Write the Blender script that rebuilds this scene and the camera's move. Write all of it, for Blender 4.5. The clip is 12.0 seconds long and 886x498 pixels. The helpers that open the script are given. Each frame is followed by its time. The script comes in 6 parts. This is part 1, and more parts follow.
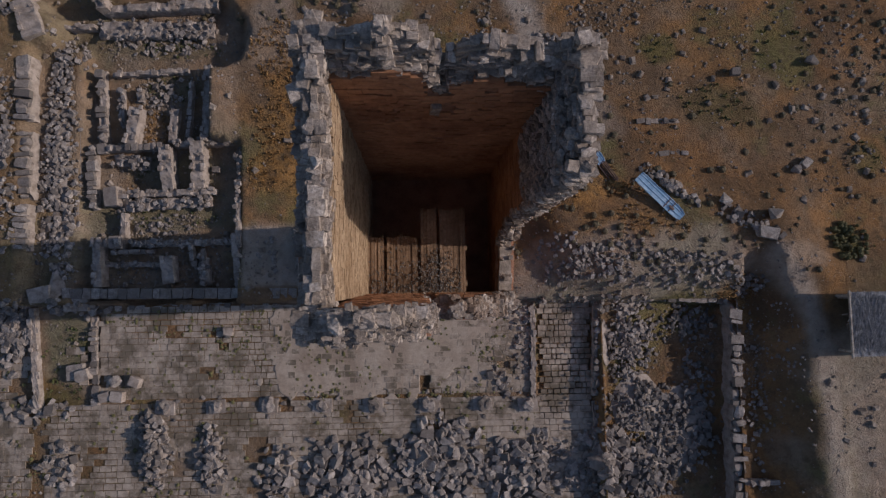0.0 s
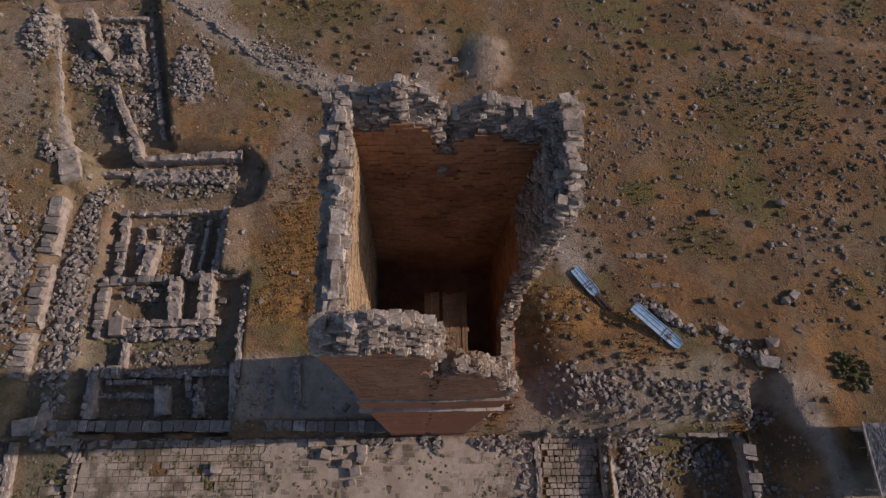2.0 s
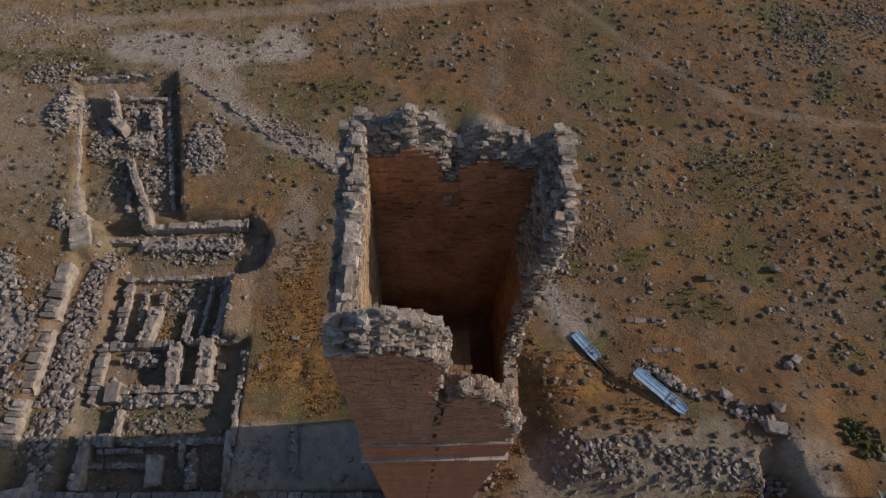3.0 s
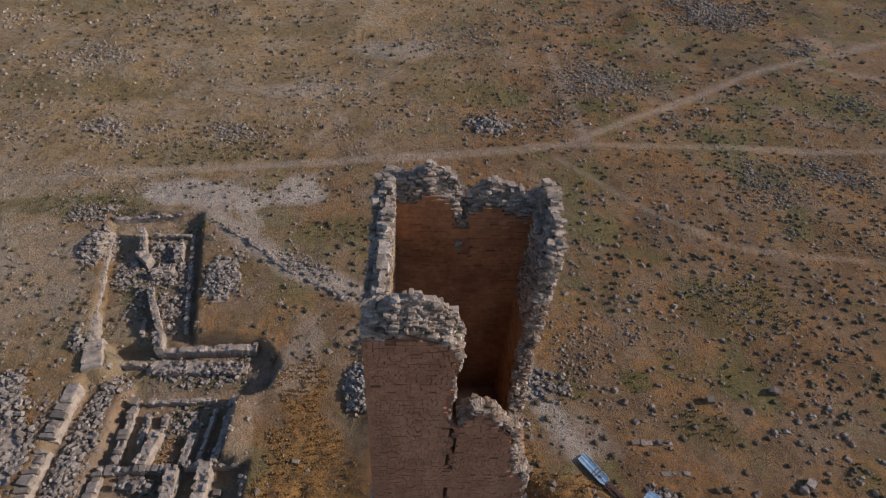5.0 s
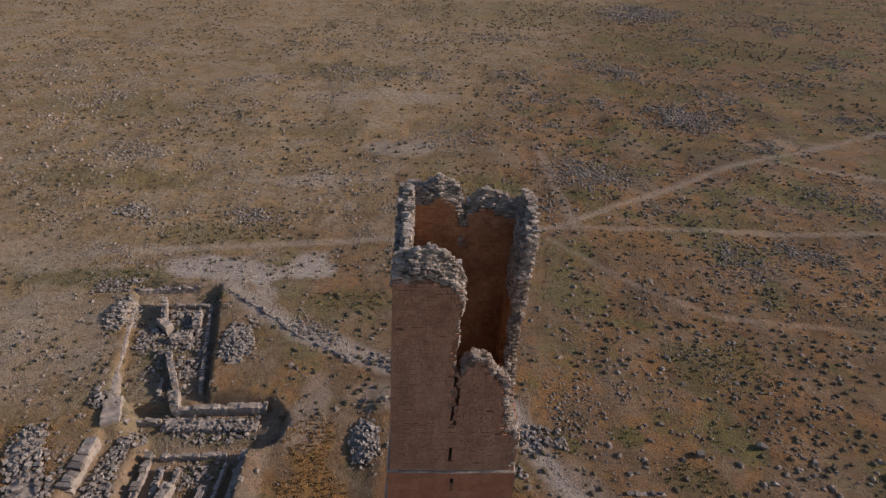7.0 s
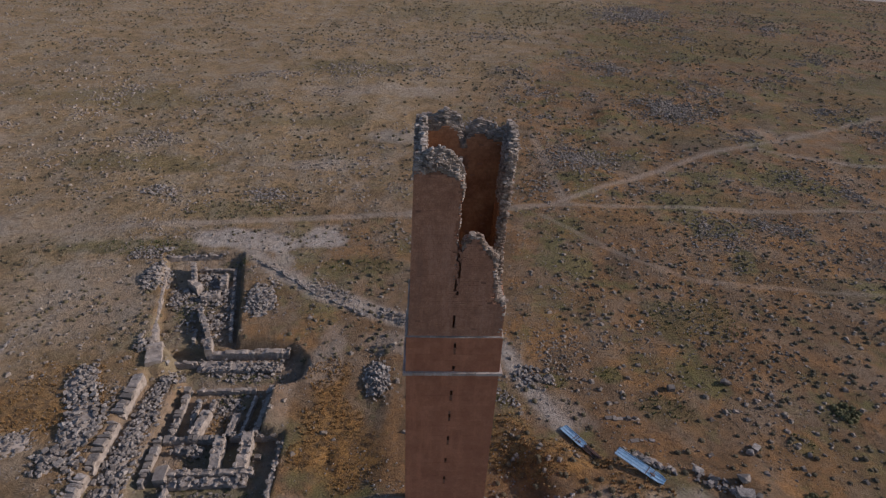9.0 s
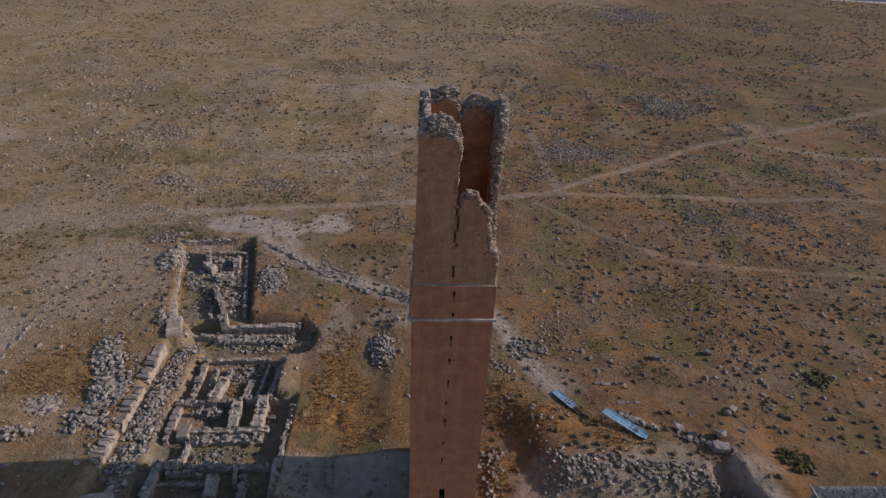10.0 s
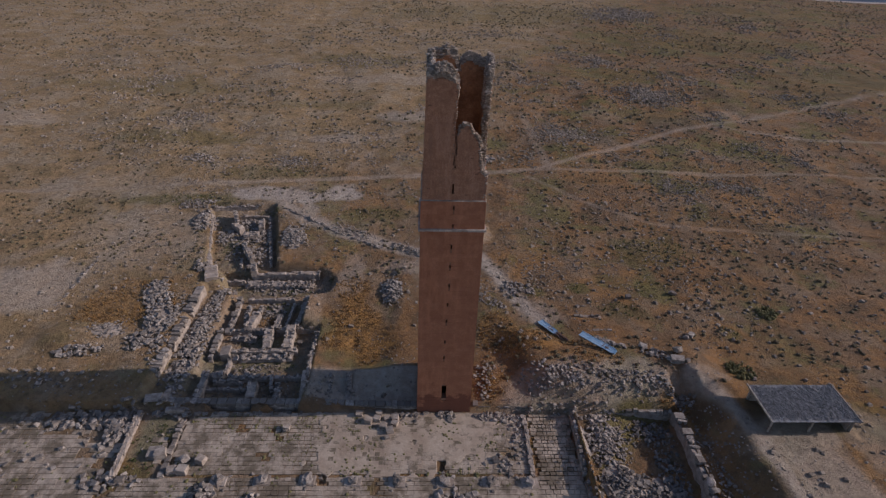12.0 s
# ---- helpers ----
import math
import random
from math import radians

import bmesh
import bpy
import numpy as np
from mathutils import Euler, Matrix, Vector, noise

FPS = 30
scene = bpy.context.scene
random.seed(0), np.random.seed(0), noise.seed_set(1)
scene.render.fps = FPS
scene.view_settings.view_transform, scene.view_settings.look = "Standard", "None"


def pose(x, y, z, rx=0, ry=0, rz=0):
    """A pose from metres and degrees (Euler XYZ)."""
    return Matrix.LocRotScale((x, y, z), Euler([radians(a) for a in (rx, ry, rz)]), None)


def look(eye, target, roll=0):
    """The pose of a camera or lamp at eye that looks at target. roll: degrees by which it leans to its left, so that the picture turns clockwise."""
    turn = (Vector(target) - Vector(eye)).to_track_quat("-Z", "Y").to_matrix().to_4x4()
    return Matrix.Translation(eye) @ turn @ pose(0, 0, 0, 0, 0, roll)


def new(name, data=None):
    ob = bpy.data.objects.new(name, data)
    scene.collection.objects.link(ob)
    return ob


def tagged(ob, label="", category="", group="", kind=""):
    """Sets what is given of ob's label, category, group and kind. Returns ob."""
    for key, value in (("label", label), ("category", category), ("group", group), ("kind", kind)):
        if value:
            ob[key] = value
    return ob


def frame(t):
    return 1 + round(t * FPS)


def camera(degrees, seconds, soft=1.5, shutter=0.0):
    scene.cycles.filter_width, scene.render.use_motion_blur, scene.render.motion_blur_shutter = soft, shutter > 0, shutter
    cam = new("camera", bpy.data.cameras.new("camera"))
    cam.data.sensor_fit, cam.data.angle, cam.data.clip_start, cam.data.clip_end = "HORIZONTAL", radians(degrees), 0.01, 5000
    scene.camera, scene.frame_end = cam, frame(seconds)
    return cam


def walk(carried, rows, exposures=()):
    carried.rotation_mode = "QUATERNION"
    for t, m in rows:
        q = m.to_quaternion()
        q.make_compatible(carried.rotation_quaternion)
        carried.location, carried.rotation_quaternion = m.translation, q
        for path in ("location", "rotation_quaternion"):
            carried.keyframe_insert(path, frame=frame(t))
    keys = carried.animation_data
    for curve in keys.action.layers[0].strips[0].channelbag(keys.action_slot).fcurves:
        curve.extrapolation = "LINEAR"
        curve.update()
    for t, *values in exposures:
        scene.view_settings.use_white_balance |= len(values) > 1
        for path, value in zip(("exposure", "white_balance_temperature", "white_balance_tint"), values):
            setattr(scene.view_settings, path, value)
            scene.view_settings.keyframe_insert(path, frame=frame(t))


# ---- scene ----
cam = camera(78.2, 12.0, soft=1.35)
PATH = [
    (0, (-0.122, -0.217, 40.762), (-0.07, -0.091, 38.767), 21.6),
    (0.5, (-0.173, -0.758, 40.896), (-0.117, -0.497, 38.914), 11.2),
    (1, (-0.224, -1.355, 41.039), (-0.164, -0.943, 39.083), 7.5),
    (1.5, (-0.262, -2.025, 41.135), (-0.201, -1.465, 39.216), 5.6),
    (2, (-0.309, -2.706, 41.198), (-0.246, -2.006, 39.325), 4.6),
    (2.5, (-0.382, -3.417, 41.213), (-0.317, -2.579, 39.398), 4.0),
    (3, (-0.479, -4.176, 41.257), (-0.411, -3.205, 39.51), 3.5),
    (4.8, (-0.873, -7.58, 41.347), (-0.803, -6.192, 39.909), 2.6),
    (5, (-0.908, -8.039, 41.336), (-0.839, -6.609, 39.94), 2.5),
    (5.5, (-1.011, -9.292, 41.352), (-0.941, -7.762, 40.065), 2.5),
    (6, (-1.118, -10.655, 41.404), (-1.049, -9.039, 40.228), 2.4),
    (6.5, (-1.218, -12.274, 41.512), (-1.148, -10.61, 40.406), 2.4),
    (7, (-1.301, -14.004, 41.588), (-1.231, -12.338, 40.485), 2.3),
    (8.8, (-1.713, -21.259, 41.753), (-1.646, -19.587, 40.657), 2.2),
    (9, (-1.771, -22.12, 41.766), (-1.699, -20.446, 40.673), 2.2),
    (9.5, (-1.858, -24.413, 41.841), (-1.785, -22.737, 40.751), 2.2),
    (10, (-1.913, -26.921, 41.858), (-1.842, -25.242, 40.774), 2.1),
    (10.5, (-1.966, -29.522, 41.872), (-1.897, -27.841, 40.791), 2.0),
    (11, (-2.082, -32.252, 41.853), (-2.011, -30.569, 40.775), 2.0),
    (11.5, (-2.217, -35.106, 41.84), (-2.146, -33.421, 40.765), 2.0),
    (12, (-2.372, -38.09, 41.819), (-2.299, -36.404, 40.746), 2.0),
]
EXPOSURES = [
    (0, -0.29, 5918, 18.9),
    (0.5, 0.10, 6880, 20.4),
    (1, -0.15, 6168, 22.2),
    (1.5, -0.16, 6151, 20.1),
    (2, -0.03, 6480, 22.0),
    (2.5, 0.12, 6627, 15.2),
    (3, 0.0, 6364, 13.7),
    (5, 0.28, 6257, 16.1),
    (5.5, 0.04, 6077, 16.5),
    (6, 0.02, 6077, 16.5),
    (6.5, 0.22, 6720, 8.2),
    (7, 0.2, 6370, 19.1),
    (9, 0.04, 5879, 17.9),
    (9.5, 0.0, 5997, 17.7),
    (10, 0.16, 6135, 18.0),
    (10.5, 0.04, 6364, 13.7),
    (11, 0.32, 6822, 5.1),
    (11.5, 0.02, 6013, 23.0),
    (12, -0.03, 5990, 21.0),
]
walk(cam, [(t, look(eye, target, roll)) for t, eye, target, roll in PATH], EXPOSURES)

# ---- light ----
SUN_EL, SUN_AZ = 24.0, 2.4          # degrees above the ground, and from +x towards +y
world = bpy.data.worlds.new("world")
scene.world = world
world.use_nodes = True
wn = world.node_tree.nodes
sky = wn.new("ShaderNodeTexSky")
sky.sky_type = "NISHITA"
sky.sun_disc = False
sky.ozone_density = 1.4
sky.sun_elevation = radians(SUN_EL)
sky.sun_rotation = radians(90 - SUN_AZ)
world.node_tree.links.new(sky.outputs[0], wn["Background"].inputs[0])
wn["Background"].inputs[1].default_value = 0.10
sun_data = bpy.data.lights.new("sun", "SUN")
sun_data.energy, sun_data.angle, sun_data.color = 3.6, radians(0.6), (1.0, 0.865, 0.72)
sun = new("sun", sun_data)
to_sun = Vector((math.cos(radians(SUN_EL)) * math.cos(radians(SUN_AZ)), math.cos(radians(SUN_EL)) * math.sin(radians(SUN_AZ)), math.sin(radians(SUN_EL))))
sun.matrix_basis = look(to_sun * 300, (0, 0, 0))


# ---- materials ----
def material(name):
    m = bpy.data.materials.new(name)
    m.use_nodes = True
    return m, m.node_tree.nodes, m.node_tree.links, m.node_tree.nodes["Principled BSDF"]


def tex(n, l, kind, scale, detail=4.0, coord=None, rough=0.6):
    t = n.new("ShaderNodeTexNoise" if kind == "noise" else "ShaderNodeTexVoronoi")
    t.inputs["Scale"].default_value = scale
    if kind == "noise":
        t.inputs["Detail"].default_value = detail
        t.inputs["Roughness"].default_value = rough
    if coord is not None:
        l.new(coord, t.inputs["Vector"])
    return t


def ramp(n, l, value, stops):
    r = n.new("ShaderNodeValToRGB")
    e = r.color_ramp.elements
    e[0].position, e[0].color = stops[0][0], (*stops[0][1], 1)
    e[1].position, e[1].color = stops[-1][0], (*stops[-1][1], 1)
    for p, c in stops[1:-1]:
        x = e.new(p)
        x.color = (*c, 1)
    l.new(value, r.inputs[0])
    return r.outputs[0]


def grey(v):
    return (v, v, v)


def mix(n, l, fac, a, b, how="MIX"):
    m = n.new("ShaderNodeMix")
    m.data_type, m.blend_type = "RGBA", how
    for sock, val in ((0, fac), (6, a), (7, b)):
        if isinstance(val, (int, float)):
            m.inputs[sock].default_value = val
        elif isinstance(val, tuple):
            m.inputs[sock].default_value = (*val, 1)
        else:
            l.new(val, m.inputs[sock])
    return m.outputs[2]


def bump(n, l, height, strength, dist, bsdf):
    b = n.new("ShaderNodeBump")
    b.inputs["Strength"].default_value = strength
    b.inputs["Distance"].default_value = dist
    l.new(height, b.inputs["Height"])
    l.new(b.outputs[0], bsdf.inputs["Normal"])


def stone_material(name, dark, mid, light, islands=False, grain=9.0, rough=0.9, spread=0.5, stain=0.0, pits=0.35, streaks=None, damp=None):
    """Weathered stone: a tone of its own for each piece, blotches, grain and pits."""
    m, n, l, b = material(name)
    co = n.new("ShaderNodeTexCoord").outputs["Object"] if islands else n.new("ShaderNodeNewGeometry").outputs["Position"]
    rnd = n.new("ShaderNodeNewGeometry").outputs["Random Per Island"] if islands else n.new("ShaderNodeObjectInfo").outputs["Random"]
    blot = tex(n, l, "noise", grain * 0.28, 5, co, 0.65)
    fine = tex(n, l, "noise", grain * 2.2, 6, co, 0.7)
    base = ramp(n, l, rnd, [(0.0, tuple(c * (1 - 0.45 * spread) for c in mid)), (0.5, mid), (1.0, light)])
    col = mix(n, l, ramp(n, l, blot.outputs[0], [(0.40, grey(0.0)), (0.66, grey(0.85))]), base, dark)
    col = mix(n, l, ramp(n, l, fine.outputs[0], [(0.35, grey(pits)), (0.62, grey(0.0))]), col, tuple(c * 0.45 for c in dark))
    if stain:
        wide = tex(n, l, "noise", 0.42, 6, co, 0.72)
        col = mix(n, l, ramp(n, l, wide.outputs[0], [(0.49, grey(0.0)), (0.58, grey(stain))]), col, (0.115, 0.092, 0.062))
        col = mix(n, l, ramp(n, l, wide.outputs[0], [(0.36, grey(0.7)), (0.48, grey(0.0))]), col, (0.44, 0.37, 0.29))
    if damp:
        low = n.new("ShaderNodeSeparateXYZ")
        l.new(co, low.inputs[0])
        blotch = tex(n, l, "noise", 0.55, 6, co, 0.65)
        rise = n.new("ShaderNodeMath")
        rise.operation = "MULTIPLY_ADD"
        rise.inputs[1].default_value = -0.085
        l.new(low.outputs[2], rise.inputs[0])
        l.new(blotch.outputs[0], rise.inputs[2])
    if streaks:
        run = n.new("ShaderNodeMapping")
        run.inputs["Scale"].default_value = (1.5, 1.5, 0.16)
        l.new(co, run.inputs["Vector"])
        wash = tex(n, l, "noise", 1.0, 6, run.outputs[0], 0.7)
        mott = tex(n, l, "noise", 1.7, 6, co, 0.75)
        col = mix(n, l, ramp(n, l, wash.outputs[0], [(0.50, grey(0.0)), (0.64, grey(0.7))]), col, streaks[0])
        col = mix(n, l, ramp(n, l, wash.outputs[0], [(0.36, grey(0.6)), (0.48, grey(0.0))]), col, streaks[1])
        col = mix(n, l, ramp(n, l, mott.outputs[0], [(0.56, grey(0.0)), (0.68, grey(0.5))]), col, streaks[0])
    if damp:
        col = mix(n, l, ramp(n, l, rise.outputs[0], [(0.30, grey(0.0)), (0.37, grey(0.8))]), col, damp)
    l.new(col, b.inputs["Base Color"])
    b.inputs["Roughness"].default_value = rough
    b.inputs["Specular IOR Level"].default_value = 0.2
    bump(n, l, fine.outputs[0], 0.55, 0.05, b)
    return m


GREY = dict(dark=(0.155, 0.132, 0.112), mid=(0.345, 0.302, 0.262), light=(0.51, 0.458, 0.405))
M_STONE = stone_material("grey_limestone", pits=0.7, spread=1.1, **GREY)
M_STONES = stone_material("grey_limestone_rubble", islands=True, pits=0.6, spread=1.1, **GREY)
RIM = dict(dark=(0.17, 0.134, 0.102), mid=(0.465, 0.39, 0.318), light=(0.68, 0.595, 0.505))
M_RIMCORE = stone_material("pale_rubble_core", (0.20, 0.162, 0.125), (0.47, 0.39, 0.31), (0.52, 0.44, 0.36), islands=True, grain=14)
M_RIM = stone_material("pale_broken_limestone", grain=9, pits=0.6, **RIM)
M_RIMSTONES = stone_material("pale_broken_limestone_joined", islands=True, grain=9, pits=0.6, **RIM)
PAVE = dict(dark=(0.20, 0.155, 0.112), mid=(0.40, 0.335, 0.265), light=(0.46, 0.39, 0.31))
M_SLAB = stone_material("paving_limestone", grain=7, stain=0.8, spread=0.55, **PAVE)
M_SLABS = stone_material("paving_limestone_joined", islands=True, grain=7, stain=0.8, spread=0.55, **PAVE)
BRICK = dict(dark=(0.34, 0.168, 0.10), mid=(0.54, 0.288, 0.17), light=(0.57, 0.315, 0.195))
M_BRICK = stone_material("weathered_brick", grain=9, spread=0.12, pits=0.6, **BRICK)
M_BRICKS = stone_material("weathered_brick_joined", islands=True, grain=9, spread=0.12, pits=0.6, streaks=((0.30, 0.165, 0.108), (0.48, 0.277, 0.182)), **BRICK)
ASHLAR = dict(dark=(0.34, 0.142, 0.078), mid=(0.455, 0.198, 0.106), light=(0.49, 0.222, 0.122))
M_ASHLAR = stone_material("red_brown_ashlar", islands=True, grain=3, spread=0.22, streaks=((0.35, 0.148, 0.082), (0.50, 0.215, 0.115)), damp=(0.16, 0.062, 0.04), **ASHLAR)
M_MORTAR = stone_material("earth_mortar", (0.20, 0.105, 0.065), (0.34, 0.185, 0.115), (0.37, 0.205, 0.13), islands=True, grain=8)
M_CORE = stone_material("wall_core", (0.19, 0.152, 0.118), (0.39, 0.335, 0.285), (0.42, 0.365, 0.31), islands=True, grain=6)
M_CORNICE = stone_material("pale_cornice_stone", (0.30, 0.24, 0.20), (0.55, 0.47, 0.40), (0.62, 0.55, 0.48), grain=6)
M_PLANK = stone_material("old_plank", (0.16, 0.098, 0.058), (0.37, 0.245, 0.15), (0.47, 0.325, 0.21), grain=5)
M_PATCHED = stone_material("weathered_masonry", (0.20, 0.158, 0.122), (0.41, 0.352, 0.298), (0.47, 0.41, 0.35), grain=5)
DARKS = dict(dark=(0.10, 0.09, 0.08), mid=(0.19, 0.17, 0.15), light=(0.32, 0.29, 0.26))
M_DARK = stone_material("dark_rubble_stone", **DARKS)
M_DARKS = stone_material("dark_rubble_stone_joined", islands=True, **DARKS)
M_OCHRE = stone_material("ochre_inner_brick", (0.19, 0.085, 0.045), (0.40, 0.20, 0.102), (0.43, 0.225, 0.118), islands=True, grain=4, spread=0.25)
M_TORN = stone_material("brown_broken_masonry", (0.19, 0.135, 0.095), (0.36, 0.275, 0.21), (0.47, 0.385, 0.31), islands=True, grain=9, pits=0.8)
# west inner face: paler than M_OCHRE, its sunlight partly put into the colour
M_WEST_LIT = stone_material("sunlit_ochre_inner_facing", (0.26, 0.17, 0.095), (0.50, 0.37, 0.235), (0.54, 0.41, 0.27), islands=True, grain=5, spread=0.2, pits=0.6)
M_SCREED = stone_material("worn_lime_screed", (0.27, 0.205, 0.15), (0.44, 0.365, 0.285), (0.46, 0.385, 0.305), islands=True, grain=1.6, spread=0.1)
M_FAR = stone_material("far_dark_stones", (0.135, 0.110, 0.088), (0.295, 0.242, 0.19), (0.43, 0.365, 0.295), islands=True)


def ground_material():
    m, n, l, b = material("dry_steppe_soil")
    co = n.new("ShaderNodeNewGeometry").outputs["Position"]

    def attr(name):
        a = n.new("ShaderNodeAttribute")
        a.attribute_name = name
        return a.outputs["Fac"]
    big = tex(n, l, "noise", 0.045, 5, co, 0.6)
    mid = tex(n, l, "noise", 0.19, 6, co, 0.65)
    small = tex(n, l, "noise", 1.3, 6, co, 0.7)
    fine = tex(n, l, "noise", 7.0, 5, co, 0.75)
    green = tex(n, l, "noise", 0.085, 5, co, 0.7)
    cell = tex(n, l, "voronoi", 2.6, coord=co)
    col = ramp(n, l, big.outputs[0], [(0.36, (0.130, 0.092, 0.060)), (0.43, (0.248, 0.134, 0.057)), (0.50, (0.182, 0.123, 0.075)), (0.55, (0.264, 0.143, 0.058)), (0.64, (0.142, 0.106, 0.062))])
    col = mix(n, l, ramp(n, l, mid.outputs[0], [(0.52, grey(0.0)), (0.60, grey(0.55))]), col, (0.232, 0.172, 0.116))
    col = mix(n, l, ramp(n, l, mid.outputs[0], [(0.38, grey(0.7)), (0.47, grey(0.0))]), col, (0.120, 0.076, 0.040))
    col = mix(n, l, ramp(n, l, green.outputs[0], [(0.52, grey(0.0)), (0.60, grey(0.8))]), col, (0.140, 0.128, 0.050))
    # straw-coloured soil, with distance haze put into its paler tones
    straw_haze = ramp(n, l, mid.outputs[0], [(0.38, (0.235, 0.17, 0.090)), (0.46, (0.325, 0.222, 0.115)), (0.52, (0.295, 0.218, 0.128)), (0.58, (0.325, 0.255, 0.168))])
    col = mix(n, l, attr("straw_haze"), col, straw_haze)
    col = mix(n, l, attr("dry"), col, mix(n, l, ramp(n, l, small.outputs[0], [(0.4, grey(0.0)), (0.6, grey(1.0))]), (0.15, 0.085, 0.035), (0.31, 0.165, 0.052)))
    col = mix(n, l, attr("moss"), col, (0.115, 0.105, 0.036))
    stretch = n.new("ShaderNodeMapping")
    stretch.inputs["Scale"].default_value = (0.045, 0.15, 0.1)
    stretch.inputs["Rotation"].default_value = (0, 0, 0.35)
    l.new(co, stretch.inputs["Vector"])
    streak = tex(n, l, "noise", 1.0, 5, stretch.outputs[0], 0.6)
    col = mix(n, l, ramp(n, l, streak.outputs[0], [(0.55, grey(0.0)), (0.65, grey(0.18))]), col, (0.275, 0.205, 0.14))
    col = mix(n, l, ramp(n, l, streak.outputs[0], [(0.36, grey(0.28)), (0.46, grey(0.0))]), col, (0.17, 0.125, 0.062))
    tuft = tex(n, l, "voronoi", 0.75, coord=co)
    col = mix(n, l, ramp(n, l, tuft.outputs[0], [(0.10, grey(0.6)), (0.22, grey(0.0))]), col, (0.085, 0.070, 0.038))
    col = mix(n, l, ramp(n, l, small.outputs[0], [(0.40, grey(0.45)), (0.52, grey(0.0))]), col, (0.10, 0.068, 0.042))
    col = mix(n, l, ramp(n, l, fine.outputs[0], [(0.36, grey(0.4)), (0.50, grey(0.0))]), col, (0.08, 0.056, 0.034))
    col = mix(n, l, ramp(n, l, fine.outputs[0], [(0.60, grey(0.0)), (0.72, grey(0.22))]), col, (0.35, 0.28, 0.21))
    dusty = mix(n, l, ramp(n, l, small.outputs[0], [(0.35, grey(0.0)), (0.65, grey(1.0))]), (0.29, 0.235, 0.185), (0.42, 0.365, 0.30))
    col = mix(n, l, attr("dust"), col, dusty)
    col = mix(n, l, ramp(n, l, cell.outputs[0], [(0.08, grey(0.4)), (0.16, grey(0.0))]), col, (0.30, 0.25, 0.195))
    l.new(col, b.inputs["Base Color"])
    b.inputs["Roughness"].default_value = 0.95
    b.inputs["Specular IOR Level"].default_value = 0.1
    hump = n.new("ShaderNodeMath")
    hump.operation = "MULTIPLY_ADD"
    hump.inputs[1].default_value = 4.0
    l.new(mid.outputs[0], hump.inputs[0])
    l.new(small.outputs[0], hump.inputs[2])
    add = n.new("ShaderNodeMath")
    add.operation = "ADD"
    l.new(hump.outputs[0], add.inputs[0])
    l.new(fine.outputs[0], add.inputs[1])
    bump(n, l, add.outputs[0], 0.8, 0.22, b)
    return m


M_GROUND = ground_material()


def plant_material(name, a, c):
    m, n, l, b = material(name)
    rnd = n.new("ShaderNodeNewGeometry").outputs["Random Per Island"]
    l.new(ramp(n, l, rnd, [(0.0, a), (1.0, c)]), b.inputs["Base Color"])
    b.inputs["Roughness"].default_value = 0.8
    return m


M_SHRUB = plant_material("thorny_shrub", (0.072, 0.056, 0.030), (0.140, 0.110, 0.056))
M_DRY = plant_material("dry_grass", (0.22, 0.12, 0.04), (0.36, 0.22, 0.08))
M_BUSH = plant_material("olive_bush", (0.095, 0.088, 0.034), (0.185, 0.165, 0.062))
M_GREEN = plant_material("green_weeds", (0.06, 0.075, 0.022), (0.12, 0.125, 0.04))


def paint_material(name, colour, worn, rust):
    m, n, l, b = material(name)
    co = n.new("ShaderNodeNewGeometry").outputs["Position"]
    wear = tex(n, l, "noise", 2.2, 6, co, 0.7)
    spots = tex(n, l, "noise", 9.0, 5, co, 0.7)
    col = mix(n, l, ramp(n, l, wear.outputs[0], [(0.42, grey(0.0)), (0.62, grey(0.8))]), colour, worn)
    col = mix(n, l, ramp(n, l, spots.outputs[0], [(0.62, grey(0.0)), (0.70, grey(0.9))]), col, rust)
    l.new(col, b.inputs["Base Color"])
    b.inputs["Roughness"].default_value = 0.5
    bump(n, l, spots.outputs[0], 0.2, 0.01, b)
    return m


M_BLUE = paint_material("faded_blue_paint", (0.19, 0.335, 0.475), (0.37, 0.49, 0.585), (0.16, 0.14, 0.13))
M_RUST = paint_material("rusty_steel", (0.10, 0.07, 0.06), (0.16, 0.09, 0.06), (0.06, 0.04, 0.03))
M_REED = stone_material("grey_reed_thatch", (0.10, 0.10, 0.10), (0.22, 0.225, 0.235), (0.34, 0.345, 0.355), islands=True, grain=10)
M_POLE = stone_material("bleached_pole", (0.2, 0.16, 0.12), (0.42, 0.37, 0.31), (0.5, 0.45, 0.38))


def water_material():
    m, n, l, b = material("lake_water")
    rip = tex(n, l, "noise", 0.6, 3, n.new("ShaderNodeNewGeometry").outputs["Position"])
    l.new(ramp(n, l, rip.outputs[0], [(0.3, (0.012, 0.03, 0.06)), (0.7, (0.02, 0.045, 0.085))]), b.inputs["Base Color"])
    b.inputs["Roughness"].default_value = 0.6
    b.inputs["Specular IOR Level"].default_value = 0.12
    bump(n, l, rip.outputs[0], 0.1, 0.1, b)
    return m


M_WATER = water_material()


